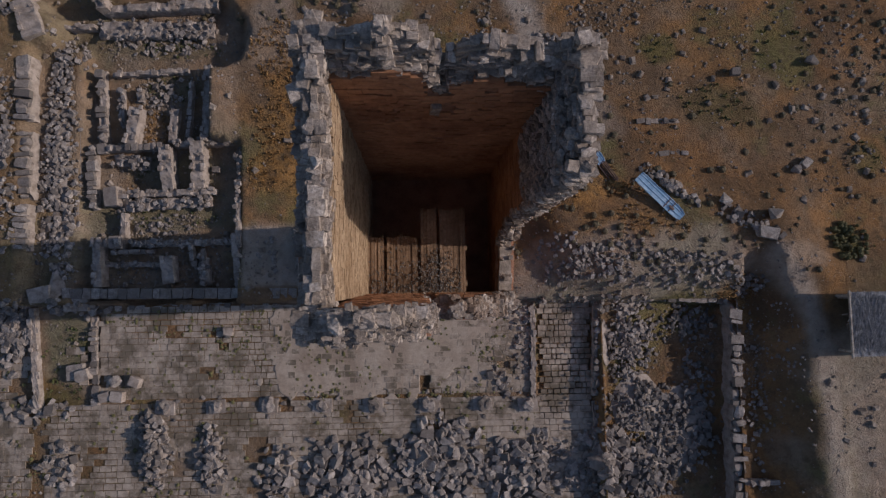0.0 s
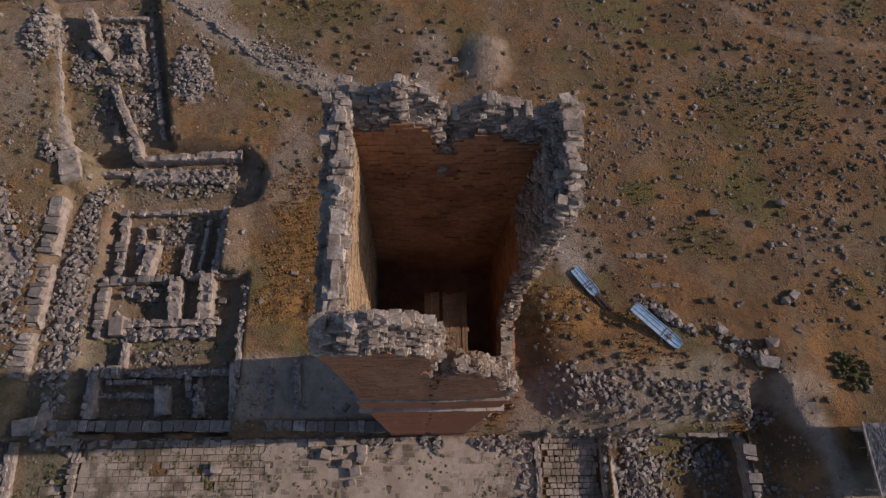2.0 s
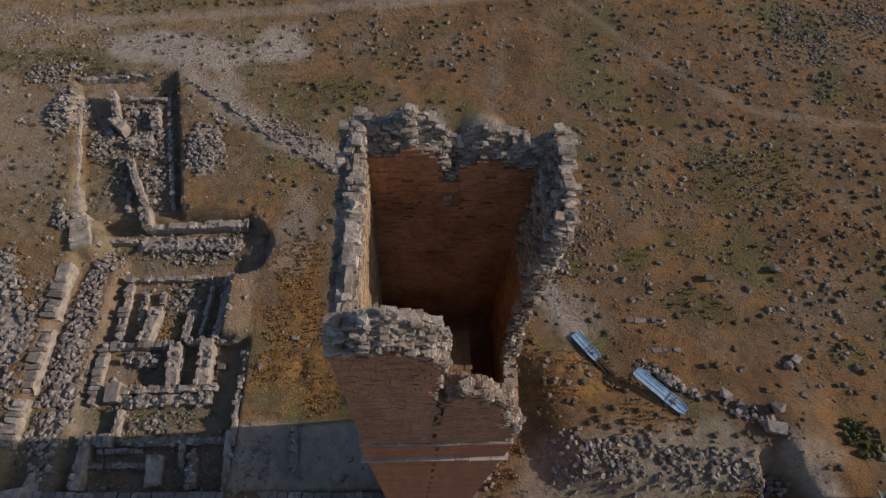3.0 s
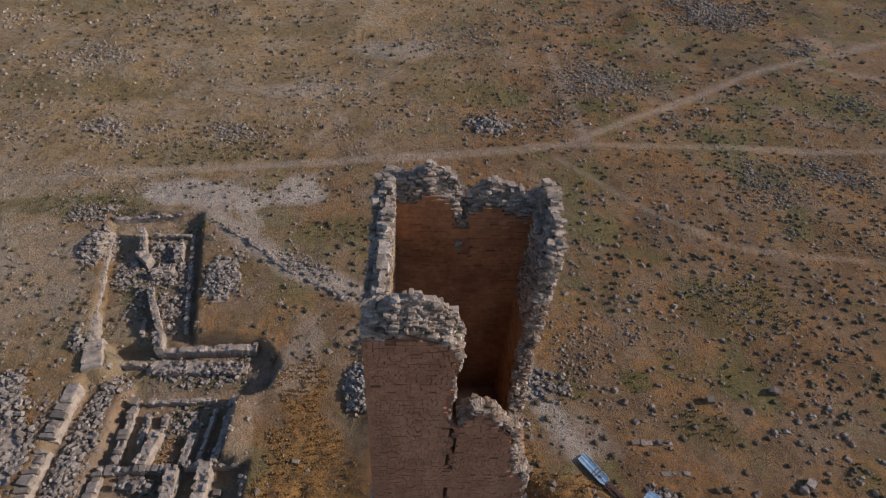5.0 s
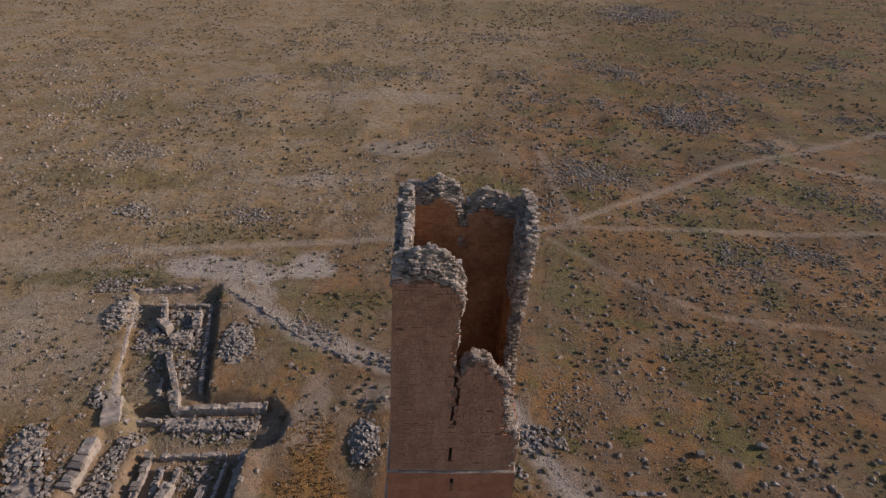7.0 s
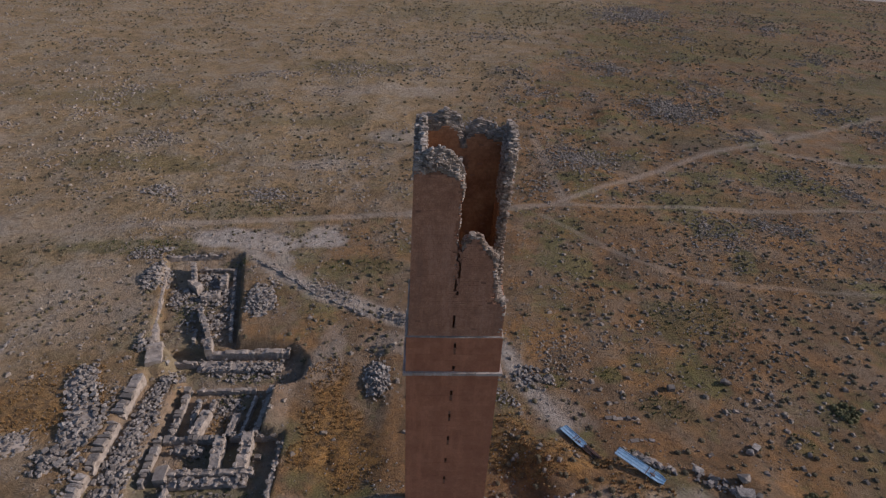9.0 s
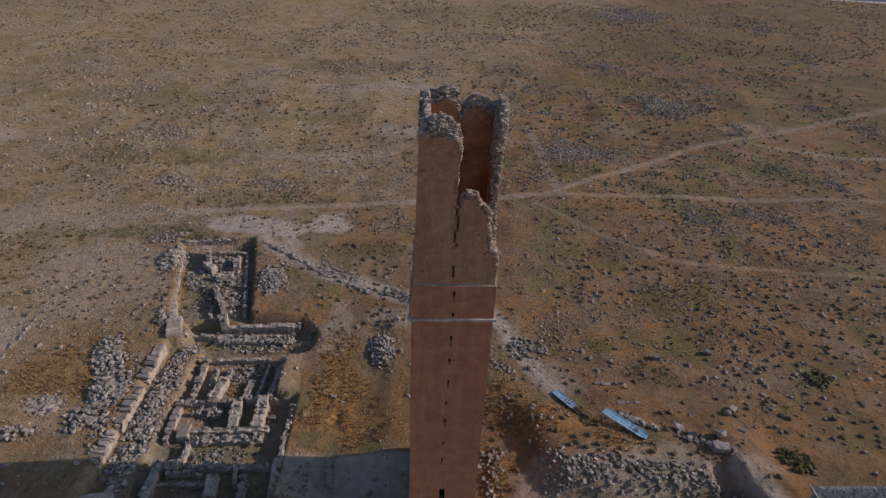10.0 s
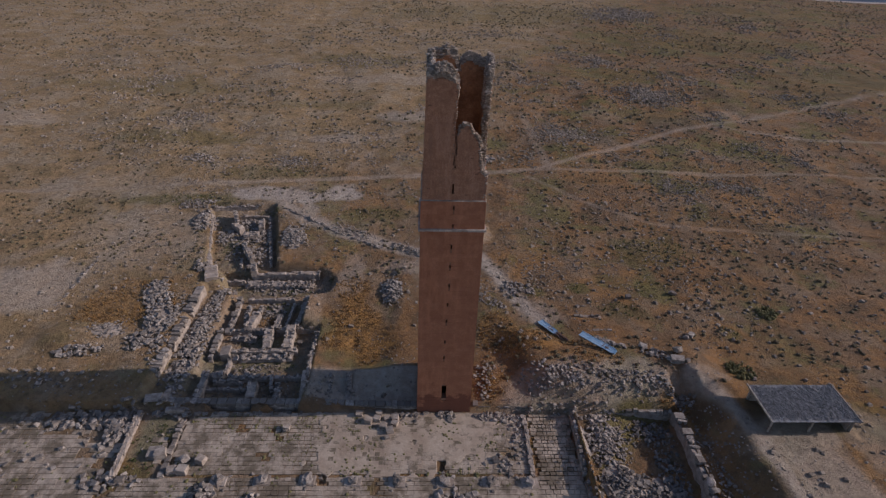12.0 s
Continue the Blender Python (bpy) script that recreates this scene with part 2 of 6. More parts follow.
# ---- helpers for meshes ----
def noise2(x, y, s, seed):
    """Smooth value noise from 0 to 1 on arrays, with cells s metres wide."""
    x, y = np.asarray(x, float) / s, np.asarray(y, float) / s
    xi, yi = np.floor(x).astype(np.int64), np.floor(y).astype(np.int64)
    fx, fy = x - xi, y - yi
    fx, fy = fx * fx * (3 - 2 * fx), fy * fy * (3 - 2 * fy)

    def h(a, b):
        k = (a * 374761393 + b * 668265263 + seed * 982451653) & 0x7FFFFFFF
        k = ((k ^ (k >> 13)) * 1274126177) & 0x7FFFFFFF
        return ((k ^ (k >> 16)) & 0xFFFF) / 65535.0
    return (h(xi, yi) * (1 - fx) + h(xi + 1, yi) * fx) * (1 - fy) + (h(xi, yi + 1) * (1 - fx) + h(xi + 1, yi + 1) * fx) * fy


def fbm(x, y, s, seed, octaves=4):
    return sum(noise2(x, y, s / 2 ** k, seed + k) * 0.5 ** k for k in range(octaves)) / sum(0.5 ** k for k in range(octaves))


def step(a, b, v):
    t = np.clip((v - a) / (b - a), 0, 1)
    return t * t * (3 - 2 * t)


def box_mask(x, y, x0, x1, y0, y1, soft=0.4):
    return step(x0 - soft / 2, x0 + soft / 2, x) * (1 - step(x1 - soft / 2, x1 + soft / 2, x)) * step(y0 - soft / 2, y0 + soft / 2, y) * (1 - step(y1 - soft / 2, y1 + soft / 2, y))


def way_distance(x, y, pts):
    d = np.full(np.shape(x), 1e9)
    for (ax, ay), (bx, by) in zip(pts[:-1], pts[1:]):
        dx, dy = bx - ax, by - ay
        k = np.clip(((x - ax) * dx + (y - ay) * dy) / (dx * dx + dy * dy), 0, 1)
        d = np.minimum(d, np.hypot(x - ax - k * dx, y - ay - k * dy))
    return d


def mesh_object(name, verts, faces, mat, parent=None, label="", smooth=False):
    me = bpy.data.meshes.new(name)
    me.from_pydata([tuple(v) for v in verts], [], [tuple(f) for f in faces])
    me.materials.append(mat)
    if smooth:
        me.shade_smooth()
    ob = new(name, me)
    if parent is not None:
        ob.parent = parent
    if label:
        tagged(ob, label)
    return ob


def part(name, bm, mat, parent, label=""):
    me = bpy.data.meshes.new(name)
    bm.to_mesh(me)
    bm.free()
    me.materials.append(mat)
    ob = new(name, me)
    ob.parent = parent
    if label:
        tagged(ob, label)
    return ob


def thing(name, at, label, category, group="", kind=""):
    ob = new(name)
    ob.empty_display_size = 0.3
    ob.location = at
    return tagged(ob, label, category, group, kind)


def add_box(bm, lo, hi, m=None):
    r = bmesh.ops.create_cube(bm, size=1)
    for v in r["verts"]:
        v.co = Vector([lo[i] + (v.co[i] + 0.5) * (hi[i] - lo[i]) for i in range(3)])
        if m is not None:
            v.co = m @ v.co
    return r["verts"]


def hull_mesh(points):
    """The hull of a handful of points: an angular stone."""
    bm = bmesh.new()
    for p in points:
        bm.verts.new(p)
    bmesh.ops.convex_hull(bm, input=list(bm.verts))
    for v in [q for q in bm.verts if not q.link_faces]:
        bm.verts.remove(v)
    bmesh.ops.triangulate(bm, faces=list(bm.faces))
    bm.normal_update()
    bm.verts.index_update()
    me = bpy.data.meshes.new("stone")
    bm.to_mesh(me)
    v = np.array([tuple(q.co) for q in bm.verts])
    f = np.array([[q.index for q in p.verts] for p in bm.faces])
    bm.free()
    return me, v, f


def block_stone(rng):
    """A squared block with chipped corners."""
    pts = []
    for sx in (-0.5, 0.5):
        for sy in (-0.5, 0.5):
            for sz in (-0.5, 0.5):
                chip = rng.choice((0.04, 0.06, 0.10, 0.20))
                j = [rng.uniform(-0.085, 0.0) for _ in range(3)]
                c = [v * (1 + 2 * q) for v, q in zip((sx, sy, sz), j)]
                for k in range(3):
                    p = list(c)
                    p[k] -= math.copysign(chip, p[k])
                    pts.append(p)
    return hull_mesh(pts)


def slab_stone(rng):
    pts = []
    for sx in (-0.5, 0.5):
        for sy in (-0.5, 0.5):
            c = (sx + rng.uniform(-0.015, 0.015), sy + rng.uniform(-0.02, 0.02))
            pts += [(c[0], c[1], -0.5), (c[0], c[1], 0.42), (c[0] - math.copysign(0.014, c[0]), c[1] - math.copysign(0.02, c[1]), 0.5)]
    return hull_mesh(pts)


def rock_stone(rng, n=15):
    """A broken stone with flat faces and sharp edges."""
    pts = []
    for _ in range(n):
        d = [rng.gauss(0, 1) for _ in range(3)]
        r = sum(abs(q) ** 4 for q in d) ** 0.25
        pts.append([0.55 * q / r * rng.uniform(0.85, 1.0) for q in d])
    return hull_mesh(pts)


def crag_stone(rng, squared=False):
    """A rough weathered lump, finer than the rest, for what stands close."""
    me0, v, f = block_stone(rng) if squared else rock_stone(rng, 20)
    bm = bmesh.new()
    bm.from_mesh(me0)
    bmesh.ops.subdivide_edges(bm, edges=list(bm.edges), cuts=1, use_grid_fill=True)
    off = Vector((rng.uniform(0, 50), rng.uniform(0, 50), 3))
    for q in bm.verts:
        q.co += 0.10 * noise.noise_vector(q.co * 2.6 + off) + 0.08 * noise.noise_vector(q.co * 7 + off)
    bmesh.ops.triangulate(bm, faces=list(bm.faces))
    bm.verts.index_update()
    me = bpy.data.meshes.new("stone")
    bm.to_mesh(me)
    v = np.array([tuple(q.co) for q in bm.verts])
    f = np.array([[q.index for q in p.verts] for p in bm.faces])
    bm.free()
    return me, v, f


RNG = random.Random(7)
BLOCKS = [block_stone(RNG) for _ in range(10)]
ROCKS = [rock_stone(RNG) for _ in range(12)]
SLABS = [slab_stone(RNG) for _ in range(4)]
CRAGS = [crag_stone(RNG) for _ in range(14)]
CUT_CRAGS = [crag_stone(RNG, True) for _ in range(14)]
PEBBLE_V = np.array([(-.5, -.4, -.3), (.5, -.5, -.3), (.45, .5, -.3), (-.5, .45, -.3), (-.3, -.25, .4), (.35, -.3, .32), (.25, .35, .45), (-.35, .25, .35)])
PEBBLE_F = np.array([(0, 1, 5), (0, 5, 4), (1, 2, 6), (1, 6, 5), (2, 3, 7), (2, 7, 6), (3, 0, 4), (3, 4, 7), (4, 5, 6), (4, 6, 7)])


def joined(name, template, pos, scale, turns, mat, parent=None, label=""):
    """One mesh of many copies of a template (verts, faces): places (n,3), sizes (n,3), Euler turns (n,3)."""
    tv, tf = template
    pos, scale, turns = np.asarray(pos, float), np.asarray(scale, float), np.asarray(turns, float)
    c, s = np.cos(turns), np.sin(turns)
    one, nil = np.ones(len(pos)), np.zeros(len(pos))
    rx = np.stack([one, nil, nil, nil, c[:, 0], -s[:, 0], nil, s[:, 0], c[:, 0]], 1).reshape(-1, 3, 3)
    ry = np.stack([c[:, 1], nil, s[:, 1], nil, one, nil, -s[:, 1], nil, c[:, 1]], 1).reshape(-1, 3, 3)
    rz = np.stack([c[:, 2], -s[:, 2], nil, s[:, 2], c[:, 2], nil, nil, nil, one], 1).reshape(-1, 3, 3)
    rot = rz @ ry @ rx
    v = np.einsum("nij,nvj->nvi", rot, tv[None] * scale[:, None]) + pos[:, None]
    f = tf[None] + (np.arange(len(pos)) * len(tv))[:, None, None]
    v, f = v.reshape(-1, 3), f.reshape(-1, 3)
    me = bpy.data.meshes.new(name)
    me.vertices.add(len(v))
    me.vertices.foreach_set("co", v.astype(np.float32).ravel())
    me.loops.add(f.size)
    me.loops.foreach_set("vertex_index", f.astype(np.int32).ravel())
    me.polygons.add(len(f))
    me.polygons.foreach_set("loop_start", np.arange(0, f.size, 3, dtype=np.int32))
    me.update(calc_edges=True)
    me.shade_flat()
    me.materials.append(mat)
    ob = new(name, me)
    if parent is not None:
        ob.parent = parent
    if label:
        tagged(ob, label)
    return ob


def joined_mixed(name, rows, mat, parent, label=""):
    """One mesh of stones of several shapes: rows of (template, place, size, turn)."""
    v, f, base = [], [], 0
    for (tv, tf), at, size, turn in rows:
        m = np.array(Euler(turn).to_matrix())
        v.append((tv * np.array(size)) @ m.T + np.array(at))
        f.append(tf + base)
        base += len(tv)
    return mesh_object(name, np.concatenate(v).tolist(), np.concatenate(f).tolist(), mat, parent, label)


def piece(name, me, mat, at, size, turn, parent):
    """One stone of its own: a shared mesh, placed and sized."""
    if not me.materials:
        me.materials.append(mat)
    ob = new(name, me)
    ob.parent = parent
    ob.matrix_basis = Matrix.LocRotScale(at, Euler(turn), size)
    return ob


def with_material(lib, mat):
    out = []
    for me, v, f in lib:
        c = me.copy()
        c.materials.append(mat)
        out.append((c, v, f))
    return out


GREY_BLOCKS, GREY_ROCKS = with_material(BLOCKS, M_STONE), with_material(ROCKS, M_STONE)
RIM_ROCKS, RIM_BLOCKS = with_material(CRAGS, M_RIM), with_material(CUT_CRAGS, M_RIM)
DARK_ROCKS = with_material(ROCKS, M_DARK)
PALE_BLOCKS = with_material(BLOCKS, M_PATCHED)


# ---- ground ----
TRACKS = [
    ([(-200, 30), (-110, 38), (-51.7, 44.1), (-39, 45.7), (-25.9, 47), (-9, 49), (10.2, 51.6), (18.2, 53.2), (25.6, 57.9), (38.3, 65.8), (54.9, 76.4), (88.6, 91.5), (150, 118), (260, 150)], 0.75, 0.42),
    ([(18.2, 53.2), (33.8, 53), (63.4, 53.3), (110, 50)], 0.6, 0.35),
    ([(16, 50), (25.6, 39.6), (33.4, 33.9), (49, 31.5), (90, 28)], 0.4, 0.24),
    ([(-26, 40.5), (-19.2, 33.9), (-14.3, 30.5), (-8.2, 27.5), (0, 24)], 1.3, 0.8),
    ([(0.5, 24), (5.0, 29), (6.5, 36), (8, 46)], 0.9, 0.13),
    ([(20.1, 82.7), (20.2, 70.6), (20.6, 54)], 0.9, 0.3),
    ([(-8, 78), (-5, 72), (-9, 66), (-12, 60), (-16, 52)], 0.7, 0.2),
    ([(-60, 52), (-30, 62), (-10, 76), (20, 84)], 0.5, 0.15),
    ([(60, 79), (80, 72), (120, 70)], 0.7, 0.45),
    ([(-75, 20), (-56, 22), (-46, 33), (-38, 44)], 0.7, 0.22),
    ([(5.2, 24.5), (7.2, 20.5), (8.5, 16.5), (9.8, 13.6), (11.4, 11.2)], 1.1, 0.9),
    ([(25.2, 1.6), (27.4, -1.6), (28.6, -6), (29, -11), (29.5, -20)], 0.9, 0.75),
]
PALE_SOIL_NEAR = [(32.5, -11, 5, 8, 0.6), (40, -6, 4, 4, 0.35), (-42, 30, 9, 10, 0.28), (-55, 45, 12, 5, 0.25), (26.5, 1.5, 3, 1.2, 0.35), (-28.5, 42.4, 5.5, 2.6, 1.0), (-15.5, 42.6, 3.4, 3.2, 1.0), (-22.5, 40.9, 4.4, 2.2, 1.0), (-20, 37, 1.4, 2.4, 0.7), (5, 31, 2.6, 3.0, 0.55), (0.5, 31, 2, 3, 0.4), (-50, 17, 6, 6, 0.6), (9, -0.2, 5, 2.2, 0.45), (17, 1.2, 9, 2.6, 0.5), (-36, 27, 4, 4, 0.3), (-11, 3.2, 3, 1.6, 0.5), (-12, 20, 2.2, 5, 0.4)]
PALE_SOIL_FAR = [(-6, 80, 7, 4, 0.55), (38, 84, 4, 6, 0.15), (-20, 66, 9, 2.5, 0.4), (70, 88, 6, 3, 0.2), (-90, 75, 16, 5, 0.4), (-12, 110, 20, 5, 0.35), (-5.5, 22, 4, 2.2, 0.45), (12, 12, 3, 2.5, 0.4)]
PATCHES = PALE_SOIL_NEAR + PALE_SOIL_FAR
DRY = [(-6.8, -4.0, 1.6, 1.2, 0.6), (36, -10, 6, 5, 0.55), (40, -2, 4, 3, 0.45), (-9.5, 10, 4.2, 6.0, 0.9), (-11, 16.5, 2.6, 4, 0.7), (10, 6.5, 4.5, 2.6, 0.8), (14, 4, 5, 1.6, 0.7), (6, 9, 2.4, 3, 0.6), (-20.8, 12.2, 1.2, 1.6, 0.8), (-37, 14, 6, 4, 0.6), (23, -1, 2, 1.5, 0.6), (-6.5, -2.4, 2.6, 0.8, 0.5), (5, 1, 1.6, 2.4, 0.6)]
MOSS_RUINS = [(-20, 5, 4, 1.0, 0.6), (-21.5, 8.6, 1.6, 1.2, 0.5), (-19.5, 15, 2, 1.2, 0.5), (-20, 18.3, 4, 0.8, 0.6), (-29.5, 28, 1.2, 2.4, 0.8), (-26, 37, 3, 1.2, 0.5), (-25, 4.6, 1, 0.8, 0.6), (90, 165, 50, 22, 0.4), (35, 215, 60, 24, 0.35), (130, 115, 40, 18, 0.4), (150, 230, 60, 25, 0.4), (50, 85, 14, 6, 0.3), (-27.0, -4.6, 1.6, 2.6, 1.0), (-27, -8, 1.6, 2.2, 0.5)]
MOSS_STEPPE = [(-28, 29, 2, 3, 0.6), (30, 26, 6, 4, 0.5), (-30, 50, 8, 3, 0.4), (22, 13, 3, 2, 0.4), (12.5, -0.7, 2.4, 0.8, 0.35), (-40, 40, 10, 2, 0.6), (-10, 36, 6, 2, 0.5), (10, -9, 2, 4, 0.4), (38, 12, 2, 1.6, 0.5), (17.5, 17.3, 1.5, 1.2, 0.8), (27, 17.5, 2.5, 2, 0.6), (31, 2.4, 1.6, 1.4, 0.8), (11.5, 16.4, 1.6, 1.2, 0.7), (33, 9, 1.5, 1.5, 0.6)]
MOSS_FAR = [(-20, 130, 16, 8, 0.5), (-50, 66, 14, 4, 0.45), (6, 66, 10, 4, 0.5), (-70, 100, 22, 7, 0.4), (50, 120, 20, 7, 0.45), (-25, 88, 12, 4, 0.35), (90, 100, 16, 6, 0.4), (44, 56, 8, 3, 0.4)]
MOSS = MOSS_RUINS + MOSS_STEPPE + MOSS_FAR

PITS = [(-11.0, -8.9, 0.4, 0.5), (-0.5, -7.6, 0.3, 0.5), (5.6, -6.4, 0.3, 0.3), (-24.75, -4.6, 0.3, 2.6)]     # sunken places in the paved court: centre and reach


def patches(x, y, rows, seed):
    out = np.zeros(np.shape(x))
    wob = fbm(x, y, 2.6, seed) - 0.5
    for cx, cy, rx, ry, a in rows:
        d = np.hypot((x - cx) / rx, (y - cy) / ry) + 1.1 * wob
        out = np.maximum(out, a * (1 - step(0.65, 1.15, d)))
    return out


def height(x, y):
    """The lie of the land: steppe, dug rooms, paved court and trenches."""
    x, y = np.asarray(x, float), np.asarray(y, float)
    far = np.hypot(x, y - 5)
    h = 0.85 + 0.008 * np.clip(y - 25, 0, 250) + (0.5 + 1.3 * step(40, 75, far)) * (fbm(x, y, 13, 3) - 0.5) + 0.22 * (fbm(x, y, 2.2, 9) - 0.5)
    h += 5.0 * (fbm(x, y, 160, 21, 3) - 0.5) * step(60, 220, far)
    h -= 0.75 * (1 - step(5, 13, np.hypot(x + 4, y - 6)))
    h = h - 0.55 * box_mask(x, y, -15.5, -6, 1, 23, 3)
    h -= 0.25 * box_mask(x, y, -14.2, -9.6, -0.2, 4.6, 0.6)
    h -= 0.5 * box_mask(x, y, -13, 12, -4, 1.0, 2.5)
    h += 0.8 * (1 - step(0.1, 1.0, np.hypot((x + 40.5) / 5.5, (y - 8) / 3.2)))
    h += 1.1 * step(6.8, 10.4, x + 0.25 * (y - 3) + 0.8 * (fbm(x, y, 2.5, 14) - 0.5)) * (1 - step(25, 31, x)) * step(-1.5, 0.4, y) * (1 - step(4.5, 8.5, y - 2.2 * (1 - step(9.5, 13.5, x)) + 0.6 * (fbm(x, y, 3, 15) - 0.5)))
    h -= 0.12 * (1 - step(0.3, 1.0, np.hypot((x - 6.6) / 2.0, (y - 3.2) / 3.2)))
    h -= 0.3 * (1 - step(0.2, 1.0, np.hypot((x + 10.0) / 0.7, (y - 8.3) / 1.3)))
    h += 1.3 * (1 - step(0.0, 1.0, np.hypot((x - 39.5) / 8, (y - 97) / 11))) + 1.0 * (1 - step(0.1, 1.0, np.hypot((x - 5.2) / 3, (y - 31) / 4)))
    wig = 1.3 * (fbm(x, y, 3.0, 31) - 0.5)
    dug = -1.0 + 0.25 * (fbm(x, y, 1.6, 12) - 0.5)
    m = np.maximum(box_mask(x, y + wig, -26.2, -14.3, -1.2, 10.7), box_mask(x, y + wig, -26.2, -16.4, 10.5, 17.0))
    h = h * (1 - m) + dug * m
    m = box_mask(x + 1.7 * wig + 0.6 * (fbm(x, y, 0.9, 35) - 0.5) + 0.2 * (y - 19.0) ** 2, y, -28.0, -13.9, 16.4, 21.9, 0.9)
    h = h * (1 - m) + (dug + 0.35 * step(-17, -15, x)) * m
    lean_e = -21.6 - (y - 21.7) * 0.235
    lean_w = -29.6 - (y - 19) * 0.30
    m = step(-0.2, 0.2, lean_e - x) * step(-0.3, 0.3, x - lean_w) * step(21.3, 21.7, y) * (1 - step(38.6, 39.0, y + wig))
    h = h * (1 - m) + (dug + 0.75 + 0.3 * step(24, 34, y) + 0.3 * (fbm(x, y, 1.8, 37) - 0.5)) * m
    m = box_mask(x, y, -29.6, -26.0, -1.0, 18.0, 0.8)
    h = h * (1 - m) + (-0.25 + 0.3 * (fbm(x, y, 2, 5) - 0.5)) * m
    m = box_mask(x, y, -70, 8.2, -20.0, -1.35, 0.3)
    h = h * (1 - m) + (-0.50 + 0.035 * (fbm(x, y, 1.5, 6) - 0.5)) * m
    m = box_mask(x, y, 8.0, 12.3, -20.0, -1.7, 0.5)
    h = h * (1 - m) + (-0.72 + 0.1 * (fbm(x, y, 1.5, 6) - 0.5)) * m
    m = box_mask(x, y, 12.7, 22.5, -20.0, -1.7, 0.5)
    h = h * (1 - m) + (-0.55 - 0.6 * step(14.5, 18.5, x) + 0.5 * (fbm(x, y, 2.5, 8) - 0.5)) * m
    ridge = np.interp(y, [-40, -10.6, -6, -1.5, 2, 5], [29, 28.4, 28.0, 26.9, 25.4, 24.8]) + 1.6 * (fbm(x, y, 2.4, 33) - 0.5)
    h += 0.6 * step(ridge - 1, ridge, x) * (1 - step(42, 60, x)) * step(-30, -20, y) * (1 - step(0, 6, y))
    bank = -0.35 + 0.4 * (fbm(x, y, 1.4, 8) - 0.5) + 2.0 * step(0.12, 1.0, (x - 23.6) / (ridge - 23.6))
    m = step(22.6, 23.0, x) * (1 - step(ridge, ridge + 2.5, x)) * (1 - step(-0.6, 2.4, y + wig)) * step(-22, -19, y)
    h = h * (1 - m) + bank * m
    for px, py, sx, sy in PITS:
        h -= 0.25 * box_mask(x, y, px - sx, px + sx, py - sy, py + sy, 0.25)
    m = box_mask(x, y, 28.6, 37.8, -6.2, -0.8, 0.8)
    h = h * (1 - m) + 1.5 * m
    m = step(150, 215, x) * step(230, 275, y)
    return h * (1 - m) + 2.3 * m


def ground_z(x, y):
    return float(height(np.array([x]), np.array([y]))[0])


def graded(inner0, inner1, stepping, reach):
    mid = list(np.arange(inner0, inner1, stepping))
    out, d, v = [], stepping, inner1
    while v < reach:
        out.append(v)
        d *= 1.045
        v += d
    low, d, v = [], stepping, inner0 - stepping
    while v > -reach:
        low.append(v)
        d *= 1.045
        v -= d
    return np.array(low[::-1] + mid + out)


def build_ground():
    xs, ys = graded(-42, 40, 0.28, 2600), graded(-20, 60, 0.28, 2600)
    gx, gy = np.meshgrid(xs, ys)
    gz = height(gx, gy)
    v = np.stack([gx.ravel(), gy.ravel(), gz.ravel()], 1)
    nx, ny = len(xs), len(ys)
    i = (np.arange(ny - 1)[:, None] * nx + np.arange(nx - 1)[None]).ravel()
    f = np.stack([i, i + 1, i + nx + 1, i + nx], 1)
    me = bpy.data.meshes.new("ground")
    me.vertices.add(len(v))
    me.vertices.foreach_set("co", v.astype(np.float32).ravel())
    me.loops.add(f.size)
    me.loops.foreach_set("vertex_index", f.astype(np.int32).ravel())
    me.polygons.add(len(f))
    me.polygons.foreach_set("loop_start", np.arange(0, f.size, 4, dtype=np.int32))
    me.update(calc_edges=True)
    me.shade_smooth()
    x, y = v[:, 0], v[:, 1]
    dust = patches(x, y, PATCHES, 41)
    wob = 0.8 * (fbm(x, y, 3.5, 77) - 0.5)
    for pts, w, a in TRACKS:
        dust = np.maximum(dust, a * (1 - step(0.4 * w, 1.5 * w, way_distance(x, y, pts) + wob)))
    dust = np.maximum(dust, 0.3 * step(0.45, 0.65, fbm(x, y, 3, 91)) * box_mask(x, y, -70, 12.3, -20.0, -1.35, 0.4))
    dust = np.maximum(dust, (0.05 + 0.4 * fbm(x, y, 1.5, 92)) * np.maximum(box_mask(x, y, -30, -14.3, -1.2, 22.0, 0.8), box_mask(x + 0.25 * (y - 21), y, -29.6, -21.6, 21.0, 39.0, 0.8)))
    dust = np.maximum(dust, (0.75 + 0.25 * fbm(x, y, 2, 93)) * box_mask(x + 0.5 * wob, y + 0.5 * wob, -14.0, -2.7, -0.3, 4.3, 0.3))
    # grows towards the far left: dry straw soil plus painted haze
    straw_haze = step(35, 130, y + 60 * (fbm(x, y, 40, 71) - 0.5) - 1.9 * x) * 0.9
    for name, val in (("straw_haze", straw_haze), ("dust", dust), ("dry", patches(x, y, DRY, 51)), ("moss", patches(x, y, MOSS, 61))):
        a = me.attributes.new(name, "FLOAT", "POINT")
        a.data.foreach_set("value", val.astype(np.float32))
    me.materials.append(M_GROUND)
    return tagged(new("ground", me), "dry brown steppe soil with dusty tracks", "ground", kind="structure")


build_ground()


